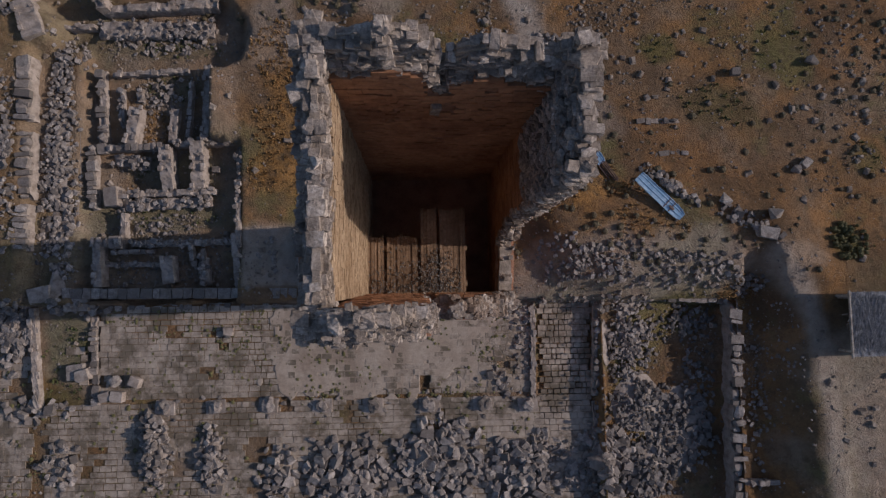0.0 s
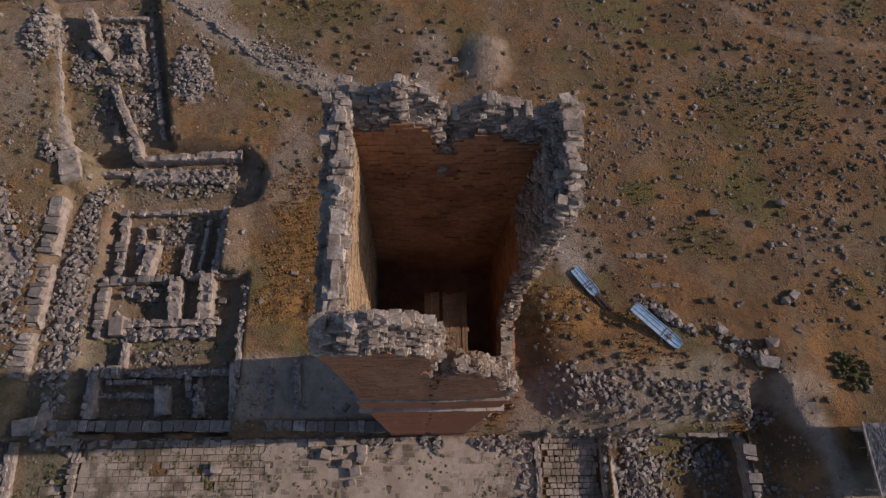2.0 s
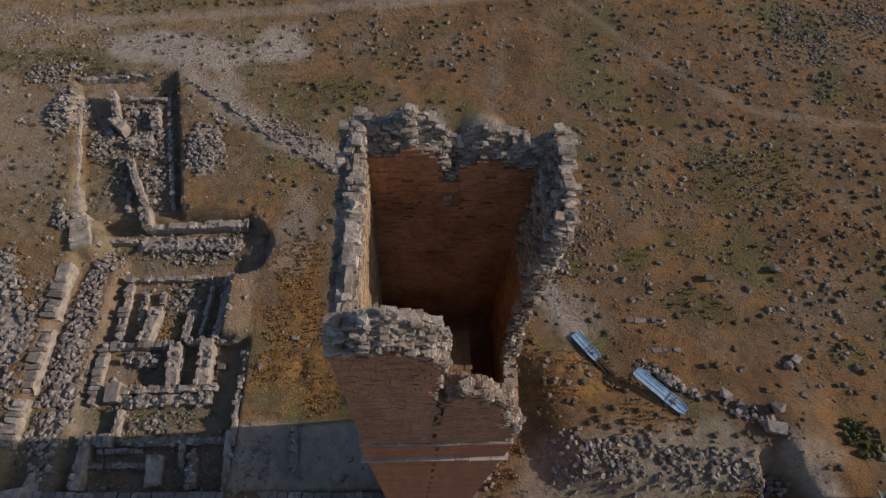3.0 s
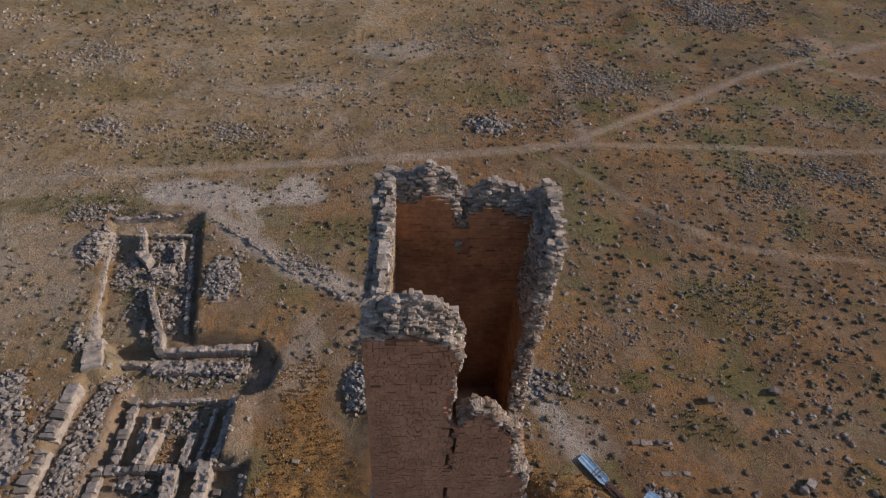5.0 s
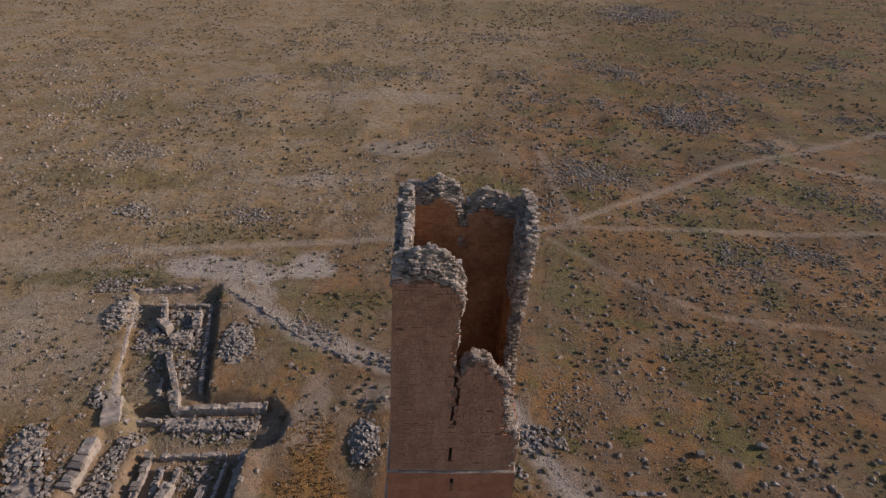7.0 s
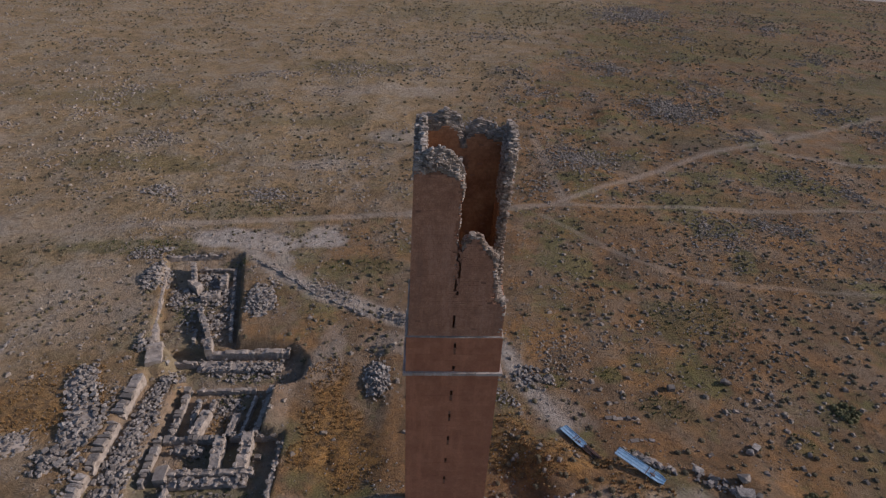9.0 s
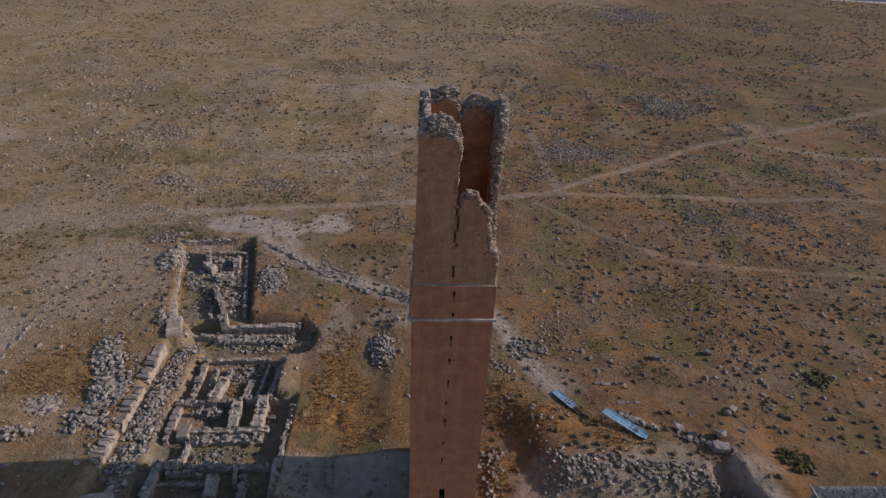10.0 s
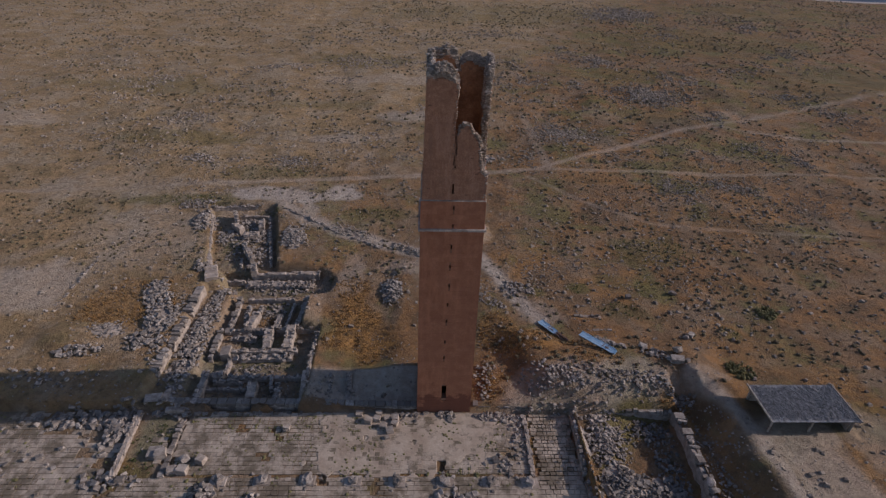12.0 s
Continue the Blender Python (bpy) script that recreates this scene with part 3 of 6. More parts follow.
# ---- the tower ----
TX0, TX1, TY0, TY1 = -2.48, 2.36, -1.02, 3.70      # outer faces of the upper stage
T = 0.52                                            # wall thickness
NICHE_X, NICHE_Z = 0.04, 30.65                       # the niche in the inner north face
SHELF, BAND = 22.65, 20.0                           # foot of the upper stage, foot of the band
PLATFORM = 24.8
PLANK_WEST, PLANK_EAST, PLANK_END = -1.9, 0.88, 1.95   # the timber stage


def x_low(z):
    return float(np.interp(z, [-1, 20, 22.6, 22.7, 32.5], [-2.80, -2.62, -2.58, -2.48, -2.20]))


def x_high(z):
    return float(np.interp(z, [-1, 20, 22.6, 22.7, 28, 31, 33], [2.40, 2.42, 2.40, 2.34, 2.42, 2.56, 2.60]))


def y_low(z):
    return float(np.interp(z, [-1, 8, 20, 22.6, 22.7, 29, 32.5], [-1.50, -1.32, -1.12, -1.10, -1.02, -1.03, -1.12]))


def y_high(z):
    return float(np.interp(z, [-1, 22.6, 22.7, 33], [4.70, 3.90, 3.72, 3.62]))


def across(u, z):
    """A nominal x of the tower's plan, set between its battered east and west faces."""
    a, b = x_low(z), x_high(z)
    return a + (b - a) * (u - TX0) / (TX1 - TX0)


def profile(u, pts):
    return float(np.interp(u, [p[0] for p in pts], [p[1] for p in pts]))


TOPS = {
    "south": [(-2.5, 32.55), (-1.9, 32.85), (-1.45, 33.0), (-1.2, 32.8), (-0.95, 32.75), (-0.6, 32.5), (-0.42, 32.15), (-0.30, 31.75), (-0.295, 28.0), (-0.06, 28.0), (0.02, 28.1), (0.05, 28.45), (0.28, 28.5), (0.3, 28.7), (0.75, 28.65), (1.0, 28.15), (1.3, 27.85), (1.58, 27.45), (1.6, 26.6), (1.75, 25.8), (1.86, 25.1), (2.4, 24.8)],
    "north": [(-2.45, 32.75), (-1.9, 32.85), (-1.5, 32.95), (-1.0, 33.15), (-0.75, 33.12), (-0.5, 32.95), (-0.3, 32.7), (-0.22, 32.2), (-0.12, 31.95), (-0.02, 32.0), (0.03, 32.4), (0.3, 32.6), (0.7, 32.68), (1.1, 32.6), (1.5, 32.4), (1.8, 32.3), (2.0, 32.4), (2.4, 32.6)],
    "west": [(-1.0, 32.2), (0.0, 32.55), (1.2, 32.5), (2.0, 32.6), (3.0, 32.75), (3.8, 32.9)],
    "east": [(-1.0, 24.6), (0.1, 24.9), (0.9, 25.0), (1.06, 25.2), (1.12, 26.0), (1.22, 26.3), (1.4, 26.8), (1.44, 31.0), (1.52, 32.1), (1.8, 32.3), (2.3, 32.4), (3.2, 32.5), (3.8, 32.6)],
}
tower = thing("tower", (0, 0, 0), "tall square ruined minaret of red-brown brick with a broken open top", "tower")


def wall_frame(side, inset=0.0):
    """For a side: u -> place of the outer face, the way outwards, and the span of u."""
    x0, x1, y0, y1 = TX0 - inset, TX1 + inset, TY0 - inset, TY1 + inset
    return {
        "south": (lambda u, d, z: (across(u, z), y_low(z) - inset + d, z), (x0, x1)),
        "north": (lambda u, d, z: (across(u, z), y_high(z) + inset - d, z), (x0, x1)),
        "west": (lambda u, d, z: (x_low(z) - inset + d, u, z), (y0, y1)),
        "east": (lambda u, d, z: (x_high(z) + inset - d, u, z), (y0, y1)),
    }[side]


class Soup:
    """Collects small solids for one joined mesh."""

    def __init__(self):
        self.v, self.f = [], []

    def hexa(self, eight):
        k = len(self.v)
        self.v += eight
        self.f += [(k, k + 3, k + 2, k + 1), (k + 4, k + 5, k + 6, k + 7), (k, k + 1, k + 5, k + 4), (k + 1, k + 2, k + 6, k + 5), (k + 2, k + 3, k + 7, k + 6), (k + 3, k, k + 4, k + 7)]

    def slab(self, place, u0, u1, d0, d1, z0, z1, z2=None):
        z2 = z1 if z2 is None else z2
        self.hexa([place(u0, d0, z0), place(u1, d0, z0), place(u1, d1, z0), place(u0, d1, z0), place(u0, d0, z1), place(u1, d0, z2), place(u1, d1, z2), place(u0, d1, z1)])

    def make(self, name, mat, parent, label=""):
        ob = mesh_object(name, self.v, self.f, mat, parent, label)
        bm = bmesh.new()
        bm.from_mesh(ob.data)
        bmesh.ops.recalc_face_normals(bm, faces=list(bm.faces))
        bm.to_mesh(ob.data)
        bm.free()
        return ob


def strip(place, edges, tops, d0, d1, z0, name, mat):
    """One connected wall body between two faces, with an uneven top."""
    v, f, rows = [], [], 11
    for e, t in zip(edges, tops):
        v += [place(e, d0, z0 + (t - z0) * k / (rows - 1)) for k in range(rows)]
        v += [place(e, d1, z0 + (t - z0) * k / (rows - 1)) for k in range(rows - 1, -1, -1)]
    ring = 2 * rows
    for i in range(len(edges) - 1):
        o = ring * i
        f += [(o + k, o + (k + 1) % ring, o + ring + (k + 1) % ring, o + ring + k) for k in range(ring)]
    f += [tuple(range(ring - 1, -1, -1)), tuple(len(v) - ring + k for k in range(ring))]
    ob = mesh_object(name, v, f, mat, tower)
    bm = bmesh.new()
    bm.from_mesh(ob.data)
    bmesh.ops.recalc_face_normals(bm, faces=list(bm.faces))
    bm.to_mesh(ob.data)
    bm.free()
    return ob


def cap_depth(side, h):
    """How far the eroded cap still reaches through the wall, from its foot (h = 0) to its top (h = 1)."""
    k = max(0.0, (h - 0.3) / 0.7)
    if side == "south":
        return T * 0.6 * k, T
    if side == "north":
        return 0.0, T * (1 - 0.6 * k)
    if side == "west":
        return (T * 0.42 if h > 0.55 else 0.0), T
    return 0.0, T * (1 - 0.42 * k)


def build_upper():
    rng = random.Random(11)
    near, rest, inner, west_in, rimcore = [], Soup(), Soup(), Soup(), Soup()
    for side in ("south", "north", "west", "east"):
        place, (u0, u1) = wall_frame(side)
        a, b = (u0, u1) if side in ("south", "north") else (u0 + T, u1 - T)
        runs = [(a, b)] if side != "south" else [(a, -0.30), (-0.06, b)]
        for r0, r1 in runs:
            edges = list(np.linspace(r0, r1, max(3, int((r1 - r0) / 0.12))))
            tops = [profile(min(max(e, r0 + 0.02), r1 - 0.02), TOPS[side]) for e in edges]
            caps = [((1.05 if side != "east" else max(0.95, t - 28.9)) if t > 31 else 0.3) for t in tops]
            strip(place, edges, [t - c for t, c in zip(tops, caps)], 0.04, T - 0.04, SHELF, "wall_core", M_MORTAR)
            for e0, e1, t0, t1, c in zip(edges[:-1], edges[1:], tops[:-1], tops[1:], caps):
                lay = max(3, int(c / 0.12))
                for q in range(lay):
                    d0, d1 = cap_depth(side, (q + 1) / lay) if t0 > 31 else (0.0, T)
                    j = rng.uniform(0.0, 0.05)
                    z1 = t0 - c + c * (q + 1) / lay - (0.08 if q == lay - 1 else 0.0) + rng.uniform(-0.02, 0.02)
                    z0 = t0 - c + c * q / lay - 0.02
                    if z1 - z0 > 0.03 and d1 - d0 > 0.16:
                        rimcore.slab(place, e0 - 0.01, e1 + 0.01, d0 + 0.06 + j, d1 - 0.06 - j, z0, z1, z1 + t1 - t0)
        if side == "south":
            strip(place, [-0.30, -0.06], [23.2, 23.2], 0.02, T - 0.02, SHELF, "slit_sill", M_MORTAR)
            strip(place, [-0.30, -0.06], [25.3, 25.3], 0.02, T - 0.02, 24.0, "slit_head", M_MORTAR)
            for j0, j1 in ((-0.30, -0.235), (-0.125, -0.06)):
                strip(place, [j0, j1], [24.02, 24.02], 0.02, T - 0.02, 23.15, "slit_jamb", M_MORTAR)
            strip(place, [-0.30, -0.06], [27.6, 27.6], 0.3, T - 0.04, 25.3, "crack_filling", M_MORTAR)
        for face in ("out", "in"):
            s, e = (u0, u1) if face == "out" else (u0 + T, u1 - T)
            z, course = SHELF + 0.01 if face == "out" else 23.0, 0
            while z < 33.2:
                hgt = 0.125
                u = s - (0.15 if course % 2 else 0.0)
                while u < e:
                    ln = rng.choice((0.24, 0.24, 0.24, 0.12)) + rng.uniform(-0.02, 0.02)
                    c0, c1 = max(u, s), min(u + ln, e)
                    u += ln
                    if c1 - c0 < 0.06:
                        continue
                    top = min(profile(c0 + 0.01, TOPS[side]), profile(c1 - 0.01, TOPS[side]))
                    lo_e, hi_e = (-0.30, -0.06) if z > 25.2 else (-0.235, -0.125)
                    if side == "south" and c0 < hi_e and c1 > lo_e and (z > 25.2 or 23.12 < z < 23.95):
                        if c0 < lo_e - 0.04:
                            c1 = lo_e
                        elif c1 > hi_e + 0.06 and z < 28.2:
                            c0 = hi_e
                        else:
                            continue
                    if face == "in" and side == "east" and z > 28.4 + 0.9 * float(noise2(c0, z, 0.8, 6)):
                        continue
                    grey_zone = 0.42 + 0.45 * noise2(c0, z, 0.9, 4)
                    if side == "south" and face == "out" and top > 31:
                        grey_zone = top - (31.5 - 0.25 * c0) + 0.25 * float(noise2(c0, 8, 0.5, 14))
                    elif side == "north" and face == "in":
                        grey_zone = 0.58 + 0.12 * float(noise2(c0, 8, 0.5, 15))
                    if z + hgt > top - (grey_zone if top > 31 else 0.12) or rng.random() < (0.005 + 0.05 * max(0.0, float(noise2(c0, z, 0.7, 44)) - 0.6) if face == "out" else 0.012 + (0.25 if side == "north" and abs(z - 30.35 - 0.1 * math.sin(3 * c0)) < 0.09 else 0)):
                        continue
                    proud = rng.uniform(0.0, 0.014) if face == "out" else rng.choice((0.0, 0.004, 0.008, 0.02))
                    if side == "north" and face == "in" and abs((c0 + c1) / 2 - NICHE_X) < 0.16 and (NICHE_Z - 0.5 < z < NICHE_Z + 0.2 or 28.0 < z < 28.3):
                        continue
                    if face == "out" and rng.random() < 0.12 * float(noise2(c0, z * 0.25, 0.3, 61)) ** 2:
                        proud -= 0.022
                    d0, d1 = (-proud, 0.1) if face == "out" else (T + proud, T - 0.1)
                    gap = rng.choice((0.003, 0.005, 0.008, 0.013)) if face == "out" else rng.choice((0.001, 0.002, 0.005))
                    bed = rng.choice((0.002, 0.002, 0.002, 0.007))
                    arg = (place, c0 + gap, c1 - gap, d0, d1, z + 0.0015, z + hgt - bed)
                    if side == "south" and face == "out" and 29.2 < z and c1 < -0.1 and len(near) < 170:
                        near.append(arg)
                    elif face == "in":
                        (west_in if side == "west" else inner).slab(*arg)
                    else:
                        rest.slab(*arg)
                z += hgt
                course += 1
    rest.make("brickwork", M_BRICKS, tower, "courses of weathered red-brown brick")
    tagged(tower.children[-1], kind="stuff")
    rimcore.make("rubble_core", M_RIMCORE, tower, "pale rubble core at the broken top")
    tagged(tower.children[-1], kind="stuff")
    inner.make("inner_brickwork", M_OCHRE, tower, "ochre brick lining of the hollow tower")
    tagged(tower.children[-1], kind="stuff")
    # west lining in the paler material that carries painted sunlight
    west_in.make("inner_facing", M_WEST_LIT, tower, "ochre facing of the west inner wall with sunlight put into its pale colour")
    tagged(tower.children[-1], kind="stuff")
    unit = Soup()
    unit.slab(lambda u, d, z: (u, d, z), -0.5, 0.5, -0.5, 0.5, -0.5, 0.5)
    first = unit.make("brick", M_BRICK, tower)
    me = first.data
    bpy.data.objects.remove(first)
    for place, c0, c1, d0, d1, z0, z1 in near:
        p = Vector(place((c0 + c1) / 2, (d0 + d1) / 2, (z0 + z1) / 2))
        piece("brick", me, M_BRICK, p, (c1 - c0, abs(d1 - d0), z1 - z0), (0, 0, 0), tower)


build_upper()


def build_rim():
    """Thin courses of broken stone that cap the walls, worn back towards the top, and the torn edges."""
    rng = random.Random(5)
    rest, brown, single = [], [], 0
    for side in ("south", "north", "west", "east"):
        place, (u0, u1) = wall_frame(side)
        cap, pitch = 1.0, 0.066
        layers = int(cap / pitch)
        for layer in range(layers):
            h = 1 - layer / layers                      # 1 at the top course
            u = u0 + rng.uniform(-0.03, 0.05)
            while u < u1:
                flat = layer < 1 and side in ("west", "east")          # single flat slabs along the side walls
                ln = rng.choice((rng.uniform(0.12, 0.2), rng.uniform(0.18, 0.34))) if flat else rng.choice((rng.uniform(0.07, 0.14), rng.uniform(0.10, 0.2), rng.uniform(0.16, 0.30)))
                mid = u + ln / 2
                u += ln * 0.96
                top = profile(mid, TOPS[side]) + 0.34 * (float(noise2(mid * 3, 5, 0.8, 9)) - 0.5)
                if top < 31.2 or (side == "south" and mid > -0.28):
                    continue
                z = top - 0.05 - layer * pitch + 0.10 * (float(noise2(mid, layer * 0.25, 0.45, 19)) - 0.5)
                if layer >= layers - 4 and rng.random() < 0.22 * (layer - layers + 5) * (0.4 + float(noise2(mid, 3, 0.5, 29))):
                    continue
                d0, d1 = cap_depth(side, h)
                wob = 0.16 * (float(noise2(mid, layer * pitch, 0.3, 39)) - 0.5)
                if side == "south":
                    d0 = max(-0.02, d0 + wob)
                elif side == "north":
                    d1 = min(T + 0.02, d1 + wob)
                rows = np.arange(d0 + 0.07, d1 - 0.03, 0.15) if layer < 2 or side != "east" else (d0 + 0.09, d1 - 0.09)
                if flat:
                    rows = ((d0 + d1) / 2,)
                for n, d in enumerate(rows):
                    if 0 < n < len(rows) - 1 and layer > 1 and abs(d0 - cap_depth(side, h - 0.2)[0]) + abs(d1 - cap_depth(side, h - 0.2)[1]) < 0.05:
                        continue
                    if layer == 0 and rng.random() < (0.15 if flat else 0.35):
                        continue
                    big = rng.random() < 0.035
                    dep = (d1 - d0) * rng.uniform(0.6, 1.1) if flat else rng.uniform(0.14, 0.24) * (1.5 if big else 1)
                    p = Vector(place(mid + rng.uniform(-0.02, 0.02), float(d) + rng.uniform(-0.05, 0.05), z + rng.uniform(-0.02, 0.02)))
                    size = (ln * rng.uniform(0.95, 1.15) * (1.3 if big else 1), dep, pitch * (2.4 if big else rng.choice((rng.uniform(0.8, 1.1), rng.uniform(1.0, 1.6)))))
                    if side in ("west", "east"):
                        size = (size[1], size[0], size[2])
                    shape = rng.choice(RIM_BLOCKS if rng.random() < 0.8 else RIM_ROCKS)
                    turn = [rng.uniform(-0.09, 0.09) for _ in range(2)] + [rng.choice((0, math.pi)) + rng.uniform(-0.22, 0.22) * (0.7 if flat else 1)]
                    if layer < 2 and single < 280:
                        single += 1
                        piece("stone", shape[0], M_RIM, p, size, turn, tower)
                    else:
                        rest.append((shape[1:], p, size, turn))
    # larger boulders left on the caps
    for side, u, d, w in (("south", -1.75, 0.3, 0.22), ("south", -1.3, 0.4, 0.32), ("south", -0.95, 0.38, 0.26), ("north", -1.0, 0.12, 0.26), ("east", 3.3, 0.2, 0.46), ("east", 2.9, 0.2, 0.26), ("west", 1.7, 0.36, 0.24)):
        place, _ = wall_frame(side)
        z = profile(u, TOPS[side]) - 0.06
        piece("stone", rng.choice(RIM_ROCKS)[0], M_RIM, Vector(place(u, d, z)), (w * 1.1, w * 0.85, w * 0.62), (rng.uniform(-.2, .2), rng.uniform(-.2, .2), w * 9), tower)
    # torn edges lower down: the east stair of broken masonry, the south stump
    for side, a, b, count in (("east", -0.95, 1.6, 620), ("south", 0.0, 2.35, 420)):
        place, _ = wall_frame(side)
        us = np.linspace(a, b, 120)
        zs = np.array([profile(u, TOPS[side]) for u in us])
        run = np.concatenate([[0], np.cumsum(np.hypot(np.diff(us), np.diff(zs)))])
        for k in range(count):
            w = run[-1] * (k + rng.random()) / count
            mid, top = float(np.interp(w, run, us)), float(np.interp(w, run, zs))
            if side == "east" and mid < 1.0 and rng.random() < 0.8:
                continue
            s = rng.uniform(0.08, 0.21)
            p = Vector(place(mid + rng.uniform(-0.05, 0.07), rng.uniform(0.06, T - 0.04), top - rng.uniform(0.0, 0.16)))
            (brown if top < 30.2 and rng.random() < 0.6 else rest).append((rng.choice(RIM_ROCKS + RIM_BLOCKS)[1:], p, (s * 1.15, s * 1.05, s * 0.72), [rng.uniform(-0.3, 0.3) for _ in range(3)]))
    # the torn upright edge beside the split of the south wall, and the broken south-east corner
    place, _ = wall_frame("south")
    for k in range(150):
        z = 25.9 + 5.6 * k / 150
        rest.append((rng.choice(RIM_ROCKS)[1:], Vector(place(-0.40 + 0.10 * noise2(z, 0, 0.7, 3) + (0.07 if 30.4 < z < 31.2 else 0), rng.uniform(0.06, T - 0.06), z)), (rng.uniform(0.06, 0.17), rng.uniform(0.12, 0.3), rng.uniform(0.05, 0.10)), [rng.uniform(-0.25, 0.25) for _ in range(3)]))
    edge = []
    for k in range(24):
        z = 25.35 + 2.6 * k / 24
        u = -0.06 - rng.uniform(0.0, 0.09) if float(noise2(z, 2, 0.5, 23)) > 0.5 else -0.30 + rng.uniform(0.0, 0.09)
        edge.append((rng.choice(RIM_BLOCKS)[1:], Vector(place(u, 0.2, z)), (0.15, 0.36, 0.16), [rng.uniform(-0.1, 0.1) for _ in range(3)]))
    joined_mixed("crack_edge", edge, M_BRICKS, tower, "broken bricks along a crooked crack")
    for k in range(60):
        z = 22.9 + 2.1 * k / 60
        rest.append((rng.choice(RIM_ROCKS)[1:], Vector(place(2.28 + rng.uniform(-0.12, 0.04), rng.uniform(0.02, T), z)), (0.2, 0.26, 0.1), [rng.uniform(-0.3, 0.3) for _ in range(3)]))
    # the torn inner side of the east wall
    place, _ = wall_frame("east")
    tagged(joined_mixed("torn_brick", brown, M_TORN, tower, "broken brown bricks along the torn wall edges"), kind="stuff")
    for k in range(330):
        y = rng.uniform(1.5, 3.15)
        z = rng.uniform(28.9, 32.0)
        if z > profile(y, TOPS["east"]) - 0.15:
            continue
        rest.append((rng.choice(RIM_ROCKS)[1:], Vector(place(y, T - rng.uniform(-0.02, 0.06), z)), (0.13, rng.uniform(0.10, 0.28), rng.uniform(0.06, 0.11)), [rng.uniform(-0.2, 0.2) for _ in range(3)]))
    tagged(joined_mixed("broken_masonry", rest, M_RIMSTONES, tower, "grey broken stones along the torn wall edges"), kind="stuff")
    # stones that lean out over the west face
    for y, z, s in ((2.75, 32.6, 0.36), (0.9, 32.2, 0.3)):
        piece("stone", RIM_BLOCKS[2][0], M_RIM, (x_low(z) + 0.08, y, z - 0.1), (s * 0.8, s * 0.8, s * 0.45), (0.1, 0.1, 0.3), tower)
    # a pale stone left in the niche of the inner north face
    piece("stone", RIM_BLOCKS[5][0], M_RIM, (NICHE_X, y_high(29.9) - T - 0.03, NICHE_Z), (0.2, 0.2, 0.4), (0, 0.1, 0), tower)


build_rim()

SLITS = [(-0.02, 21.85, 22.15), (-0.02, 20.3, 20.55), (-0.05, 18.3, 18.65), (-0.08, 16.45, 16.75), (-0.08, 14.5, 14.8), (-0.14, 12.55, 12.85), (-0.16, 10.7, 11.0), (-0.21, 8.35, 8.65), (-0.22, 6.45, 6.75)]
DOOR_LOW, DOOR_TOP, DOOR_HALF = 1.4, 3.0, 0.2


